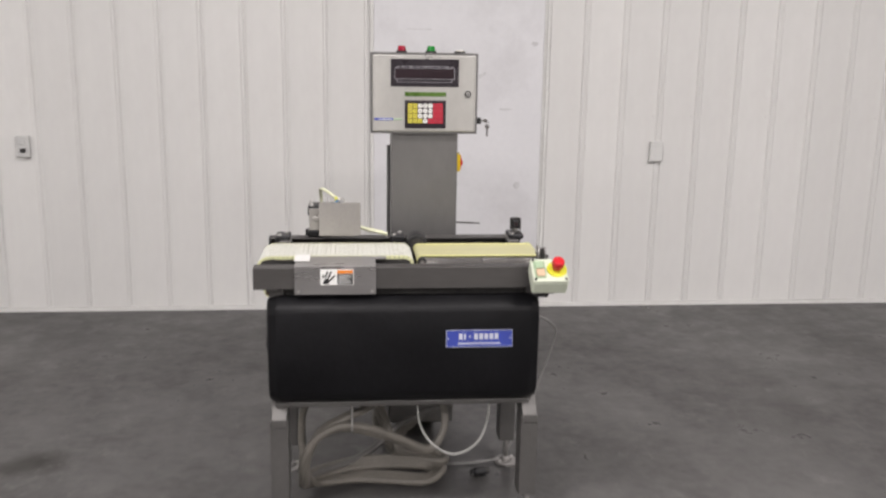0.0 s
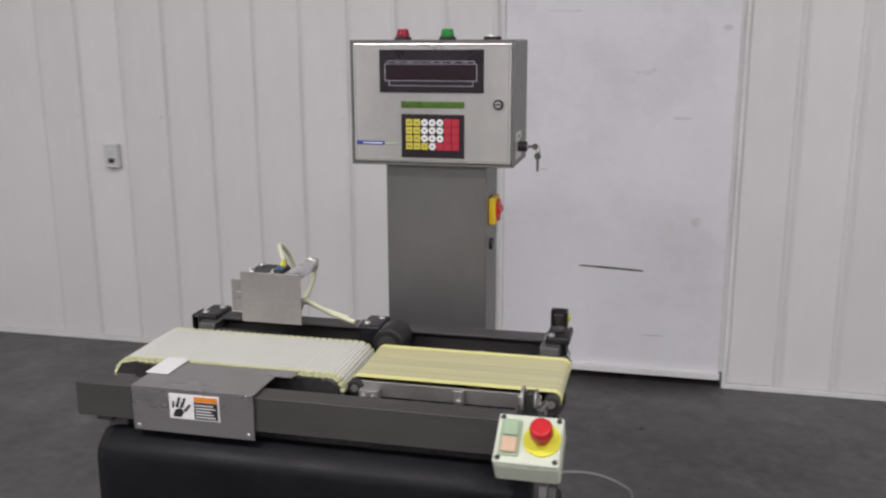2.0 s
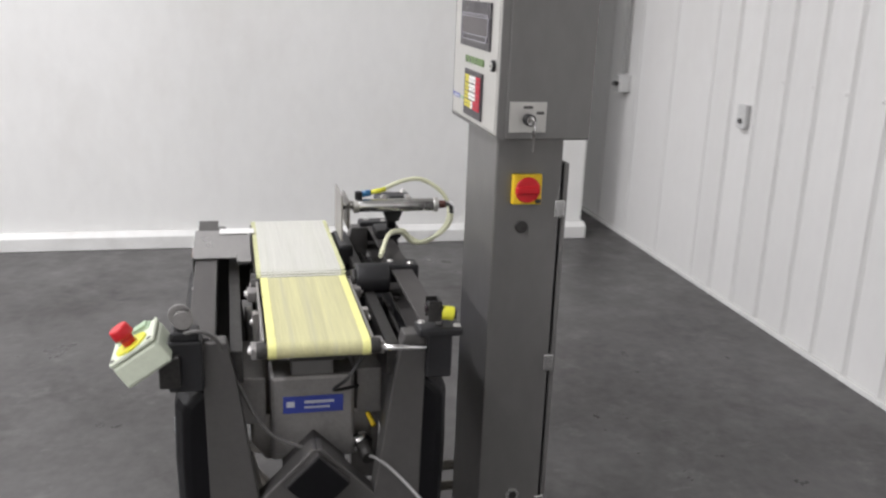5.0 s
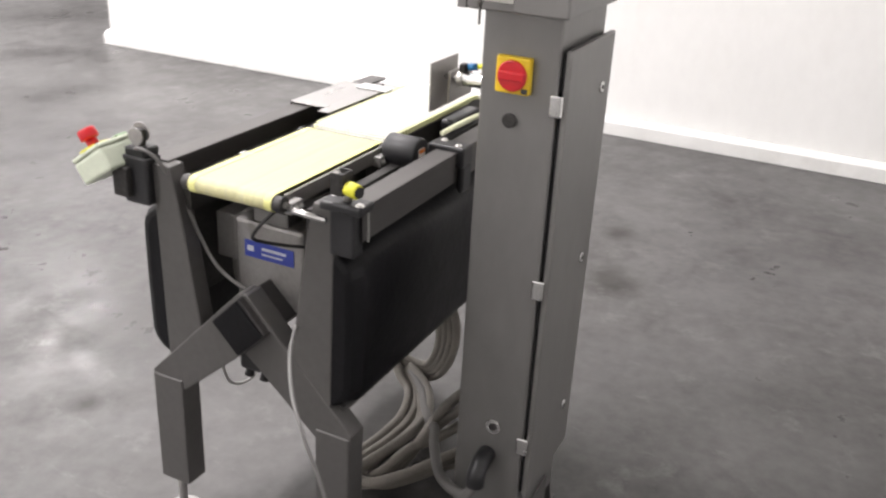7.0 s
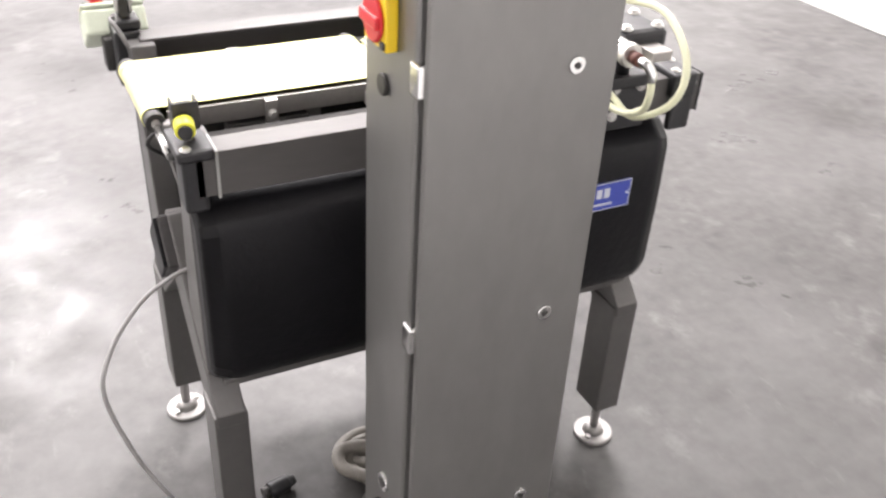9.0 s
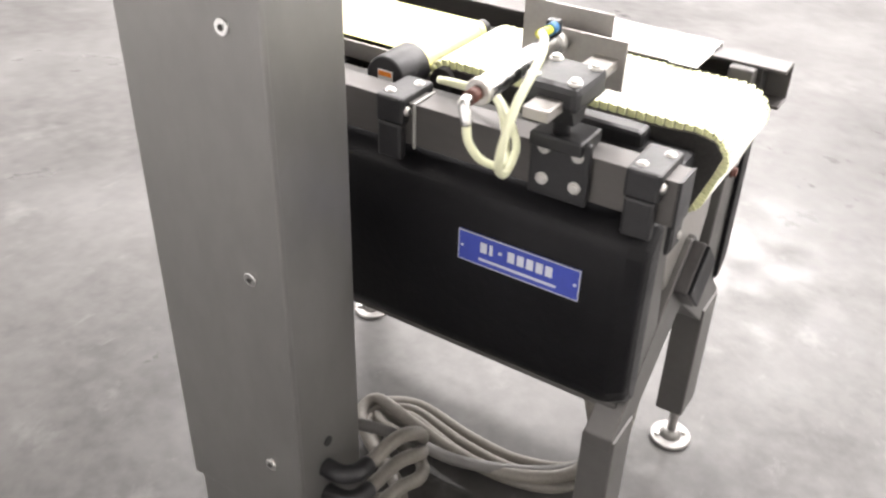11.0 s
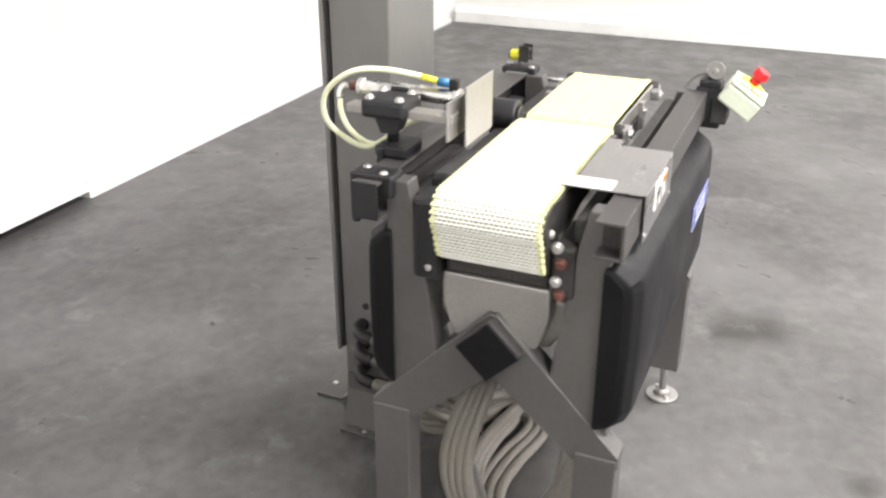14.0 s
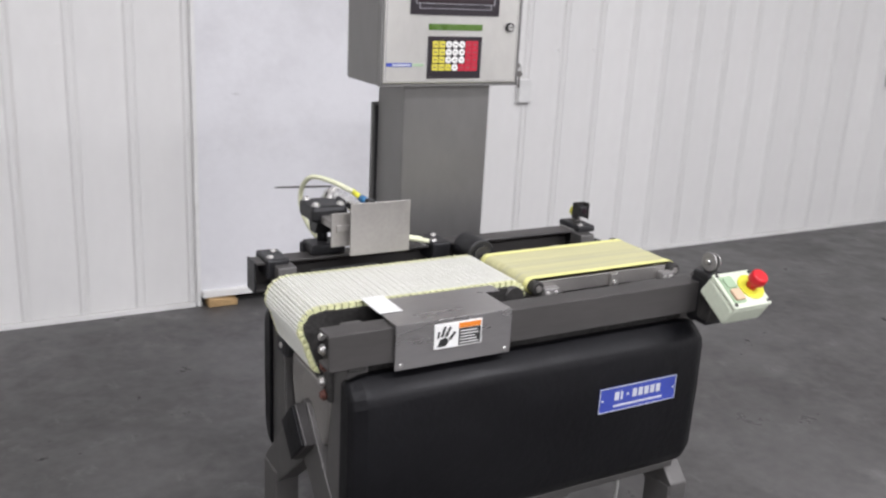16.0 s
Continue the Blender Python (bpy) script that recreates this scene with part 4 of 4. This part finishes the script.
def emergency_box():
    """Tilted operator box: local x along the machine, y up the face, z out of the face."""
    m = pose(0.426, -0.338, 0.880, 34, 0, 0)
    bm = box(-0.054, 0.054, -0.046, 0.046, -0.048, 0.0, 0.006)
    body = part("operator_box", bm, M_ENCL, machine, "pale green operator box with red stop button")
    body.matrix_local = m

    def sub(name, bm_, material, label=""):
        return part(name, bm_, material, body, label)
    sub("lid", box(-0.054, 0.054, -0.046, 0.046, 0.0005, 0.010, 0.004), M_ENCL)
    for sx in (-1, 1):
        for sy in (-1, 1):
            sub("lid_screw", cyl((sx * 0.046, sy * 0.038, 0.009), (sx * 0.046, sy * 0.038, 0.0115), 0.0045, 10), M_DARK)
    sub("collar", cyl((0.022, 0.0, 0.009), (0.022, 0.0, 0.014), 0.031, 28, bevel=0.001), M_LIME, "yellow stop button collar")
    stop = bmesh.new()
    add_cyl(stop, (0.022, 0.0, 0.012), (0.022, 0.0, 0.032), 0.012, 18)
    add_cyl(stop, (0.022, 0.0, 0.030), (0.022, 0.0, 0.052), 0.0195, 24, 0.018, bevel=0.004)
    sub("stop_button", stop, M_RED, "red mushroom stop button")
    sub("button_frame", box(-0.047, -0.013, -0.034, 0.034, 0.009, 0.013, 0.003), M_GREENKEY)
    sub("green_button", box(-0.043, -0.017, 0.002, 0.030, 0.012, 0.018, 0.003), M_GREENKEY, "dull green start button")
    sub("peach_button", box(-0.043, -0.017, -0.030, -0.002, 0.012, 0.020, 0.003), M_ROCKER, "peach stop button")
    part("box_bracket", box(0.385, 0.455, -0.300, -0.262, 0.800, 0.862, 0.004), M_DARK, machine)
    part("box_cable", tube([(0.40, -0.285, 0.87), (0.44, -0.24, 0.905), (0.43, -0.20, 0.885), (0.40, -0.17, 0.80), (0.385, -0.10, 0.66), (0.37, 0.02, 0.60)], 0.004, 8, 8), M_DARKCABLE, machine)


rear_sensor()
front_sensor()
emergency_box()


# ---------------------------------------------------------------- control column and panel
column = thing("control_column", "tall grey stainless control column on bent steel feet", "column")
CX0, CX1, CY0, CY1 = -0.025, 0.219, 0.382, 0.530
part("post", box(CX0, CX1, CY0, CY1, 0.09, 1.227, 0.004), M_STEEL, column)
rear_door = part("rear_door", box(CX0 - 0.012, CX1 - 0.006, CY1 + 0.0075, CY1 + 0.019, 0.215, 1.165, 0.003), M_STEEL, column, "flat rear access door")
part("gasket", box(CX0 - 0.004, CX1 - 0.014, CY1 + 0.0005, CY1 + 0.0072, 0.222, 1.158, 0.001), M_PRINTBLACK, rear_door, "black door gasket")
for z_ in (1.066, 0.706, 0.344):
    fb = bmesh.new()
    add_cyl(fb, (0.022, CY1 + 0.018, z_), (0.022, CY1 + 0.023, z_), 0.011, 20, bevel=0.001)
    part("door_fastener", fb, M_BRIGHT, rear_door)
    part("fastener_slot", cyl((0.022, CY1 + 0.0225, z_), (0.022, CY1 + 0.0242, z_), 0.0042, 12), M_DARK, rear_door)
    part("hinge", box(CX1 - 0.018, CX1 + 0.003, CY1 - 0.012, CY1 + 0.012, z_ - 0.020, z_ + 0.020, 0.003), M_BRIGHT, rear_door)


def column_foot(m):
    bm = bmesh.new()
    add_prism(bm, [(-0.003, 0.15), (0.003, 0.15), (0.003, 0.045), (0.055, 0.006), (0.130, 0.006), (0.130, 0.0), (0.050, 0.0), (-0.003, 0.040)], -0.062, 0.062, "x", 0.001)
    bmesh.ops.transform(bm, matrix=m, verts=bm.verts)
    foot = part("foot_bracket", bm, M_GREYPAINT, column, "bent steel foot bracket")
    p = m @ Vector((0, 0.105, 0.006))
    part("anchor_hole", cyl(p, p + Vector((0, 0, 0.004)), 0.007, 10), M_BOLT, foot)


side_foot = prism([(CX0 - 0.0005, 0.150), (CX0 - 0.0065, 0.150), (CX0 - 0.010, 0.100), (CX0 - 0.040, 0.006), (CX0 - 0.066, 0.006), (CX0 - 0.066, 0.0), (CX0 - 0.036, 0.0), (CX0 - 0.003, 0.090)], 0.388, 0.524, "y", 0.001)
side_foot_ob = part("foot_bracket", side_foot, M_GREYPAINT, column, "bent steel foot bracket")
part("anchor_hole", cyl((CX0 - 0.054, 0.456, 0.006), (CX0 - 0.054, 0.456, 0.010), 0.006, 10), M_BOLT, side_foot_ob)
column_foot(pose(0.095, CY1 + 0.003, 0, 0, 0, 0))

part("isolator_plate", box(CX1, CX1 + 0.016, 0.417, 0.482, 1.080, 1.145, 0.003), M_YELLOW, column, "yellow isolator plate")
knob = bmesh.new()
add_cyl(knob, (CX1 + 0.015, 0.4495, 1.1125), (CX1 + 0.021, 0.4495, 1.1125), 0.028, 28, bevel=0.003)
add_box(knob, CX1 + 0.019, CX1 + 0.026, 0.424, 0.475, 1.1045, 1.1205, 0.003)
part("isolator_knob", knob, M_RED, column, "red rotary isolator knob")
part("padlock_slot", box(CX1 + 0.015, CX1 + 0.0185, 0.468, 0.480, 1.083, 1.092, 0.001), M_DARK, column)
part("hole_plug", cyl((CX1, 0.445, 1.028), (CX1 + 0.006, 0.445, 1.028), 0.014, 20, bevel=0.002), M_DARK, column, "dark round hole plug")
part("hole_plug", cyl((CX1, 0.464, 0.372), (CX1 + 0.004, 0.464, 0.372), 0.016, 20), M_BRIGHT, column, "bright knockout ring")
part("plug_core", cyl((CX1 + 0.003, 0.464, 0.372), (CX1 + 0.0055, 0.464, 0.372), 0.009, 16), M_DARK, column)
part("cable_gland", tube([(CX1 - 0.005, 0.455, 0.300), (CX1 + 0.03, 0.455, 0.298), (CX1 + 0.052, 0.455, 0.280), (CX1 + 0.055, 0.455, 0.255)], 0.020, 14, 5), M_BLOCK, column)
part("knockout", cyl((CX0 - 0.002, 0.466, 0.352), (CX0 + 0.002, 0.466, 0.352), 0.009, 16), M_PRINTBLACK, column)
GLANDS = (0.300, 0.240, 0.172)
for z_ in GLANDS:
    part("elbow_fitting", tube([(CX0 + 0.005, 0.475, z_), (CX0 - 0.030, 0.474, z_), (CX0 - 0.048, 0.455, z_ - 0.004), (CX0 - 0.050, 0.425, z_ - 0.008)], 0.0165, 14, 5), M_BLOCK, column, "black elbow fitting")


def control_panel():
    panel = thing("control_panel", "stainless control cabinet with keypad and display on the column", "control cabinet")
    x0, x1, y0, y1, z0, z1 = -0.101, 0.286, 0.358, 0.560, 1.227, 1.514
    part("cabinet", box(x0, x1, y0 + 0.018, y1, z0, z1, 0.004), M_STEEL, panel)
    part("rim", ring(x0, x1, z0, z1, 0.0055, y0 + 0.002, y0 + 0.0178), M_STEEL, panel)
    door = part("door", box(x0 + 0.0065, x1 - 0.0065, y0, y0 + 0.0165, z0 + 0.0065, z1 - 0.0065, 0.004), M_FACE, panel, "bright brushed front door")
    seam = bmesh.new()
    for a, b, c, d in ((x0 + 0.012, x1 - 0.012, z0 + 0.012, z0 + 0.0130), (x0 + 0.012, x1 - 0.012, z1 - 0.0130, z1 - 0.012), (x0 + 0.012, x0 + 0.0130, z0 + 0.0131, z1 - 0.0131), (x1 - 0.0130, x1 - 0.012, z0 + 0.0131, z1 - 0.0131)):
        add_box(seam, a, b, y0 - 0.0005, y0 + 0.001, c, d)
    part("door_fold", seam, M_CELL, door)
    f = y0
    screen = part("display", box(-0.029, 0.216, f - 0.003, f + 0.001, 1.396, 1.493, 0.001), M_PANELBLACK, panel, "black display panel with white outlines")
    part("window", box(-0.0135, 0.1985, f - 0.0042, f - 0.0028, 1.4240, 1.4590, 0.0004), M_WINDOW, screen)
    g0, g1, t = f - 0.0052, f - 0.0025, 0.0012

    def outline(a, b, c, d, top=True, bottom=True):
        bm = bmesh.new()
        if bottom:
            add_box(bm, a, b, g0, g1, c, c + t)
        if top:
            add_box(bm, a, b, g0, g1, d - t, d)
        add_box(bm, a, a + t, g0, g1, c + (t if bottom else 0), d - (t if top else 0))
        add_box(bm, b - t, b, g0, g1, c + (t if bottom else 0), d - (t if top else 0))
        part("outline", bm, M_OUTLINE, screen)
    outline(-0.0157, 0.2009, 1.4222, 1.4612)
    outline(-0.0090, 0.1950, 1.4613, 1.4678, bottom=False)
    outline(-0.0060, 0.1920, 1.4108, 1.4221, top=False)
    rnd = random.Random(8)
    for k in range(7):
        bar_x = 0.012 + 0.026 * k
        part("bar", box(bar_x, bar_x + rnd.uniform(0.006, 0.012), g0, g1, 1.4635, 1.4650, 0), M_OUTLINE, screen)
    lcd = part("lcd", box(0.022, 0.171, f - 0.002, f + 0.001, 1.361, 1.376, 0.0006), M_LCD, panel, "narrow green lcd strip")
    pad = part("keypad", box(0.022, 0.171, f - 0.003, f + 0.001, 1.246, 1.347, 0.001), M_PANELBLACK, panel, "black membrane keypad")
    kx, kz, pw = 0.0412, 1.3277, 0.0183
    sq = box(-0.0081, 0.0081, -0.0016, 0.0, -0.0079, 0.0079, 0.001)
    me_sq = {}
    for nm, mm in (("y", M_KEYYEL), ("r", M_KEYRED)):
        me = bpy.data.meshes.new("key")
        sq.to_mesh(me)
        me.materials.append(mm)
        if nm == "r":
            me.transform(Matrix.Diagonal((1.09, 1, 1.11, 1)))
        me_sq[nm] = me
    sq.free()
    rb = cyl((0, 0, 0), (0, -0.0016, 0), 0.0083, 16)
    me = bpy.data.meshes.new("key")
    rb.to_mesh(me)
    rb.free()
    me.materials.append(M_KEYWHITE)
    me_sq["w"] = me
    for r, line in enumerate(("yywwwrr", "yywwwrr", "yywwwrr", "yyywrrr")):
        for c, ch in enumerate(line):
            key = new("key", me_sq[ch])
            key.parent = pad
            key.location = (kx + c * pw, f - 0.003, kz - r * pw)
            dot = new("legend", LEGEND[0] if ch == "w" else LEGEND[1])
            dot.parent = key
            dot.location = (0, -0.0016, 0)
    part("maker_strip", box(-0.088, -0.020, f - 0.001, f + 0.001, 1.274, 1.283, 0), M_SIGNBLUE, panel, "thin blue strip with pale bar")
    part("maker_bar", box(-0.072, -0.024, f - 0.0018, f - 0.0009, 1.2765, 1.2800, 0), M_SILVER, panel)
    part("maker_strip", box(-0.019, 0.012, f - 0.001, f + 0.001, 1.275, 1.2815, 0), M_GREENKEY, panel, "faint green strip")
    lock = part("door_lock", cyl((0.250, f + 0.002, 1.371), (0.250, f - 0.007, 1.371), 0.0115, 24, bevel=0.001), M_BLOCK, panel, "round black door lock")
    part("lock_face", cyl((0.250, f - 0.0065, 1.371), (0.250, f - 0.0080, 1.371), 0.0075, 18), M_BOLT, lock)
    part("lock_slot", box(0.2445, 0.2555, f - 0.0092, f - 0.0078, 1.3696, 1.3724, 0), M_BLOCK, lock)
    for x_, mm, nm in ((0.012, M_REDLENS, "red"), (0.119, M_GREENLENS, "green"), (0.225, M_CLEARLENS, "clear")):
        lamp = part("lamp_base", cyl((x_, 0.415, z1 - 0.001), (x_, 0.415, z1 + 0.007), 0.020, 22, bevel=0.001), M_BLOCK, panel)
        tall = 0.011 if nm == "clear" else 0.025
        part("lens", cyl((x_, 0.415, z1 + 0.007), (x_, 0.415, z1 + tall), 0.0165, 22, 0.0125 if tall > 0.02 else 0.015, bevel=0.0015), mm, lamp, nm + " indicator lens")
    # key switch on the side
    plate = part("switch_plate", box(x1 - 0.001, x1 + 0.002, 0.384, 0.462, 1.243, 1.305, 0.001), M_FACE, panel, "engraved key switch plate")
    part("switch_barrel", cyl((x1 + 0.001, 0.423, 1.270), (x1 + 0.022, 0.423, 1.270), 0.012, 22, bevel=0.002), M_BLOCK, plate)
    part("switch_face", cyl((x1 + 0.021, 0.423, 1.270), (x1 + 0.024, 0.423, 1.270), 0.009, 18), M_BRIGHT, plate)
    part("bar", box(x1 + 0.0015, x1 + 0.0026, 0.412, 0.432, 1.291, 1.297, 0), M_GREYPAINT, plate)
    part("bar", box(x1 + 0.0015, x1 + 0.0026, 0.440, 0.456, 1.280, 1.286, 0), M_GREYPAINT, plate)
    key = bmesh.new()
    add_box(key, x1 + 0.018, x1 + 0.040, 0.4215, 0.4245, 1.267, 1.273, 0.0006)
    add_cyl(key, (x1 + 0.040, 0.4205, 1.270), (x1 + 0.040, 0.4255, 1.270), 0.007, 16)
    part("switch_key", key, M_KEYSTEEL, plate, "key left in the switch")
    hang = bmesh.new()
    add_cyl(hang, (x1 + 0.047, 0.4205, 1.248), (x1 + 0.047, 0.4245, 1.248), 0.008, 16)
    add_box(hang, x1 + 0.044, x1 + 0.050, 0.4215, 0.4240, 1.212, 1.240, 0.0006)
    part("spare_key", hang, M_KEYSTEEL, plate, "second key hanging from the ring")
    part("key_ring", tube([(x1 + 0.046, 0.423, 1.272), (x1 + 0.052, 0.423, 1.263), (x1 + 0.049, 0.423, 1.254), (x1 + 0.044, 0.423, 1.262), (x1 + 0.045, 0.423, 1.271)], 0.0012, 6, 5), M_BRIGHT, plate)


def legend_meshes():
    out = []
    for w, h, mm in ((0.0026, 0.0034, M_PRINTBLACK), (0.0040, 0.0024, M_GREYPAINT)):
        bm = box(-w, w, -0.0004, 0.0002, -h * 0.5, h * 0.5, 0)
        me_ = bpy.data.meshes.new("legend")
        bm.to_mesh(me_)
        bm.free()
        me_.materials.append(mm)
        out.append(me_)
    return out


LEGEND = legend_meshes()
control_panel()


# ---------------------------------------------------------------- conduits and cables
def conduit(points, r, material, label, category="conduit", group="grey conduits on the floor", name="flexible_conduit", rings=0.0008, steps=12):
    ob = part(name, tube(points, r, 12, steps, rings), material)
    return tagged(ob, label, category, group)


for i, z_ in enumerate((0.292, 0.232, 0.164)):
    o = 0.026 * i
    conduit([(CX0 - 0.050, 0.440, z_), (-0.078, 0.350, z_ - 0.004), (-0.075 - o * 0.2, 0.285, z_ * 0.85), (-0.045, 0.215, 0.55 * z_), (0.010 + o * 0.2, 0.165, 0.05 + 0.012 * i), (0.085 + o * 0.5, 0.135, 0.020 + 0.016 * i),
             (0.135 + o * 0.4, 0.095 - o * 0.3, 0.020 + 0.010 * i), (0.090, 0.060 - o * 0.8, 0.020), (-0.05, 0.090 - o, 0.020), (-0.17, 0.095 - o, 0.020 + 0.002 * i), (-0.275, 0.060 - o, 0.024 + 0.004 * i),
             (-0.328 + o * 0.4, -0.020 - o * 0.4, 0.040 + 0.010 * i), (-0.330, -0.110 + o * 0.4, 0.100 + 0.014 * i), (-0.318, -0.150 + o * 0.4, 0.205), (-0.275, -0.155 + o * 0.4, 0.290), (-0.190, -0.135 + o * 0.3, 0.335), (-0.100, -0.100, 0.370), (-0.030, -0.060, 0.450), (0.010, -0.030, 0.530)], 0.0135, M_CONDUIT,
            "grey ribbed conduit running from the column up the end frame")
for i in range(4):
    o = 0.017 * i
    conduit([(-0.09, 0.035 - o * 0.5, 0.500), (-0.19, 0.060 - o * 0.6, 0.440), (-0.285, 0.078 - o * 0.8, 0.385), (-0.340, 0.104 - o, 0.290), (-0.352, 0.112 - o, 0.200), (-0.348, 0.092 - o * 0.8, 0.110 + 0.006 * i), (-0.346, 0.040 - o * 0.4, 0.052 + 0.012 * i),
             (-0.344, -0.050, 0.058 + 0.013 * i), (-0.340, -0.118 + o * 0.4, 0.115 + 0.010 * i), (-0.328, -0.162 + o * 0.5, 0.205), (-0.285, -0.172 + o * 0.5, 0.282 - o * 0.2), (-0.205, -0.160 + o * 0.5, 0.318 - o * 0.4), (-0.110, -0.142 + o * 0.4, 0.300 - o * 0.5), (-0.005, -0.122 + o * 0.3, 0.248 - o * 0.3), (0.085, -0.098, 0.205 - o * 0.2), (0.140, -0.075, 0.260), (0.135, -0.040, 0.360), (0.090, -0.010, 0.500)], 0.0128, M_CONDUIT,
            "grey ribbed conduit looped under the end of the machine")
for i in range(3):
    o = 0.026 * i
    conduit([(-0.335, -0.030 + o * 0.2, 0.062 + 0.008 * i), (-0.275, 0.045 + o * 0.4, 0.045 + 0.008 * i), (-0.160, 0.105 + o * 0.4, 0.040 + 0.010 * i), (-0.040, 0.112 + o * 0.3, 0.044 + 0.010 * i), (0.055 + o * 0.3, 0.096 + o * 0.2, 0.046 + 0.010 * i),
             (0.112 + o * 0.8, 0.112 - o * 0.4, 0.036 + 0.014 * i), (0.120 + o * 0.8, 0.150 - o * 0.2, 0.030 + 0.014 * i), (0.060 + o * 0.5, 0.200 + o * 0.1, 0.030 + 0.016 * i), (-0.030, 0.265 + o * 0.3, 0.036 + 0.020 * i), (-0.020, 0.335, 0.040 + 0.022 * i), (0.03 + o, 0.385, 0.060 + 0.02 * i), (0.06 + o, 0.43, 0.12)], 0.0140, M_CONDUIT,
            "grey ribbed conduit in a hairpin on the floor beside the column")
conduit([(CX1 + 0.055, 0.455, 0.262), (CX1 + 0.050, 0.430, 0.215), (0.205, 0.345, 0.185), (0.100, 0.275, 0.175), (0.000, 0.225, 0.150), (-0.090, 0.170, 0.090), (-0.180, 0.110, 0.062), (-0.270, 0.050, 0.060), (-0.335, -0.025, 0.070)], 0.0125, M_DARKCABLE,
        "dark grey conduit bowing from the column gland to the floor")
conduit([(0.365, 0.098, 0.585), (0.405, 0.108, 0.600), (0.450, 0.128, 0.602), (0.505, 0.158, 0.588), (0.558, 0.200, 0.550), (0.586, 0.240, 0.500), (0.566, 0.259, 0.400), (0.534, 0.259, 0.303), (0.475, 0.245, 0.16), (0.40, 0.21, 0.030), (0.30, 0.19, 0.008), (0.18, 0.18, 0.008)], 0.0036, M_MIDCABLE,
        "thin grey cable bowing out beside the legs to the floor", "cable", "loose cables", "power_cable", 0, 10)
conduit([(0.038, -0.185, 0.47), (0.048, -0.20, 0.34), (0.095, -0.21, 0.265), (0.165, -0.215, 0.235), (0.240, -0.21, 0.275), (0.274, -0.20, 0.37), (0.268, -0.185, 0.47)], 0.0038, M_WHITECABLE,
        "white cable hanging in a loop under the front cover", "cable", "loose cables", "looped_cable", 0, 10)
conduit([(-0.17, -0.16, 0.47), (-0.172, -0.165, 0.30)], 0.0038, M_WHITECABLE, "short white cable end under the front cover", "cable", "loose cables", "cable_end", 0, 6)


def cable_plug():
    plug = thing("cable_plug", "black cable plug lying on the floor by a foot", "plug", at=(0.292, 0.092, 0.018))
    part("body", cyl((-0.022, -0.004, 0), (0.020, 0.004, 0), 0.017, 16, bevel=0.003), M_BLOCK, plug)
    part("collar", cyl((0.020, 0.004, 0), (0.034, 0.0065, 0), 0.0125, 14, bevel=0.002), M_DARK, plug)
    part("grip", cyl((-0.036, -0.0065, 0), (-0.021, -0.004, 0), 0.010, 12, 0.014), M_BLOCK, plug)


cable_plug()
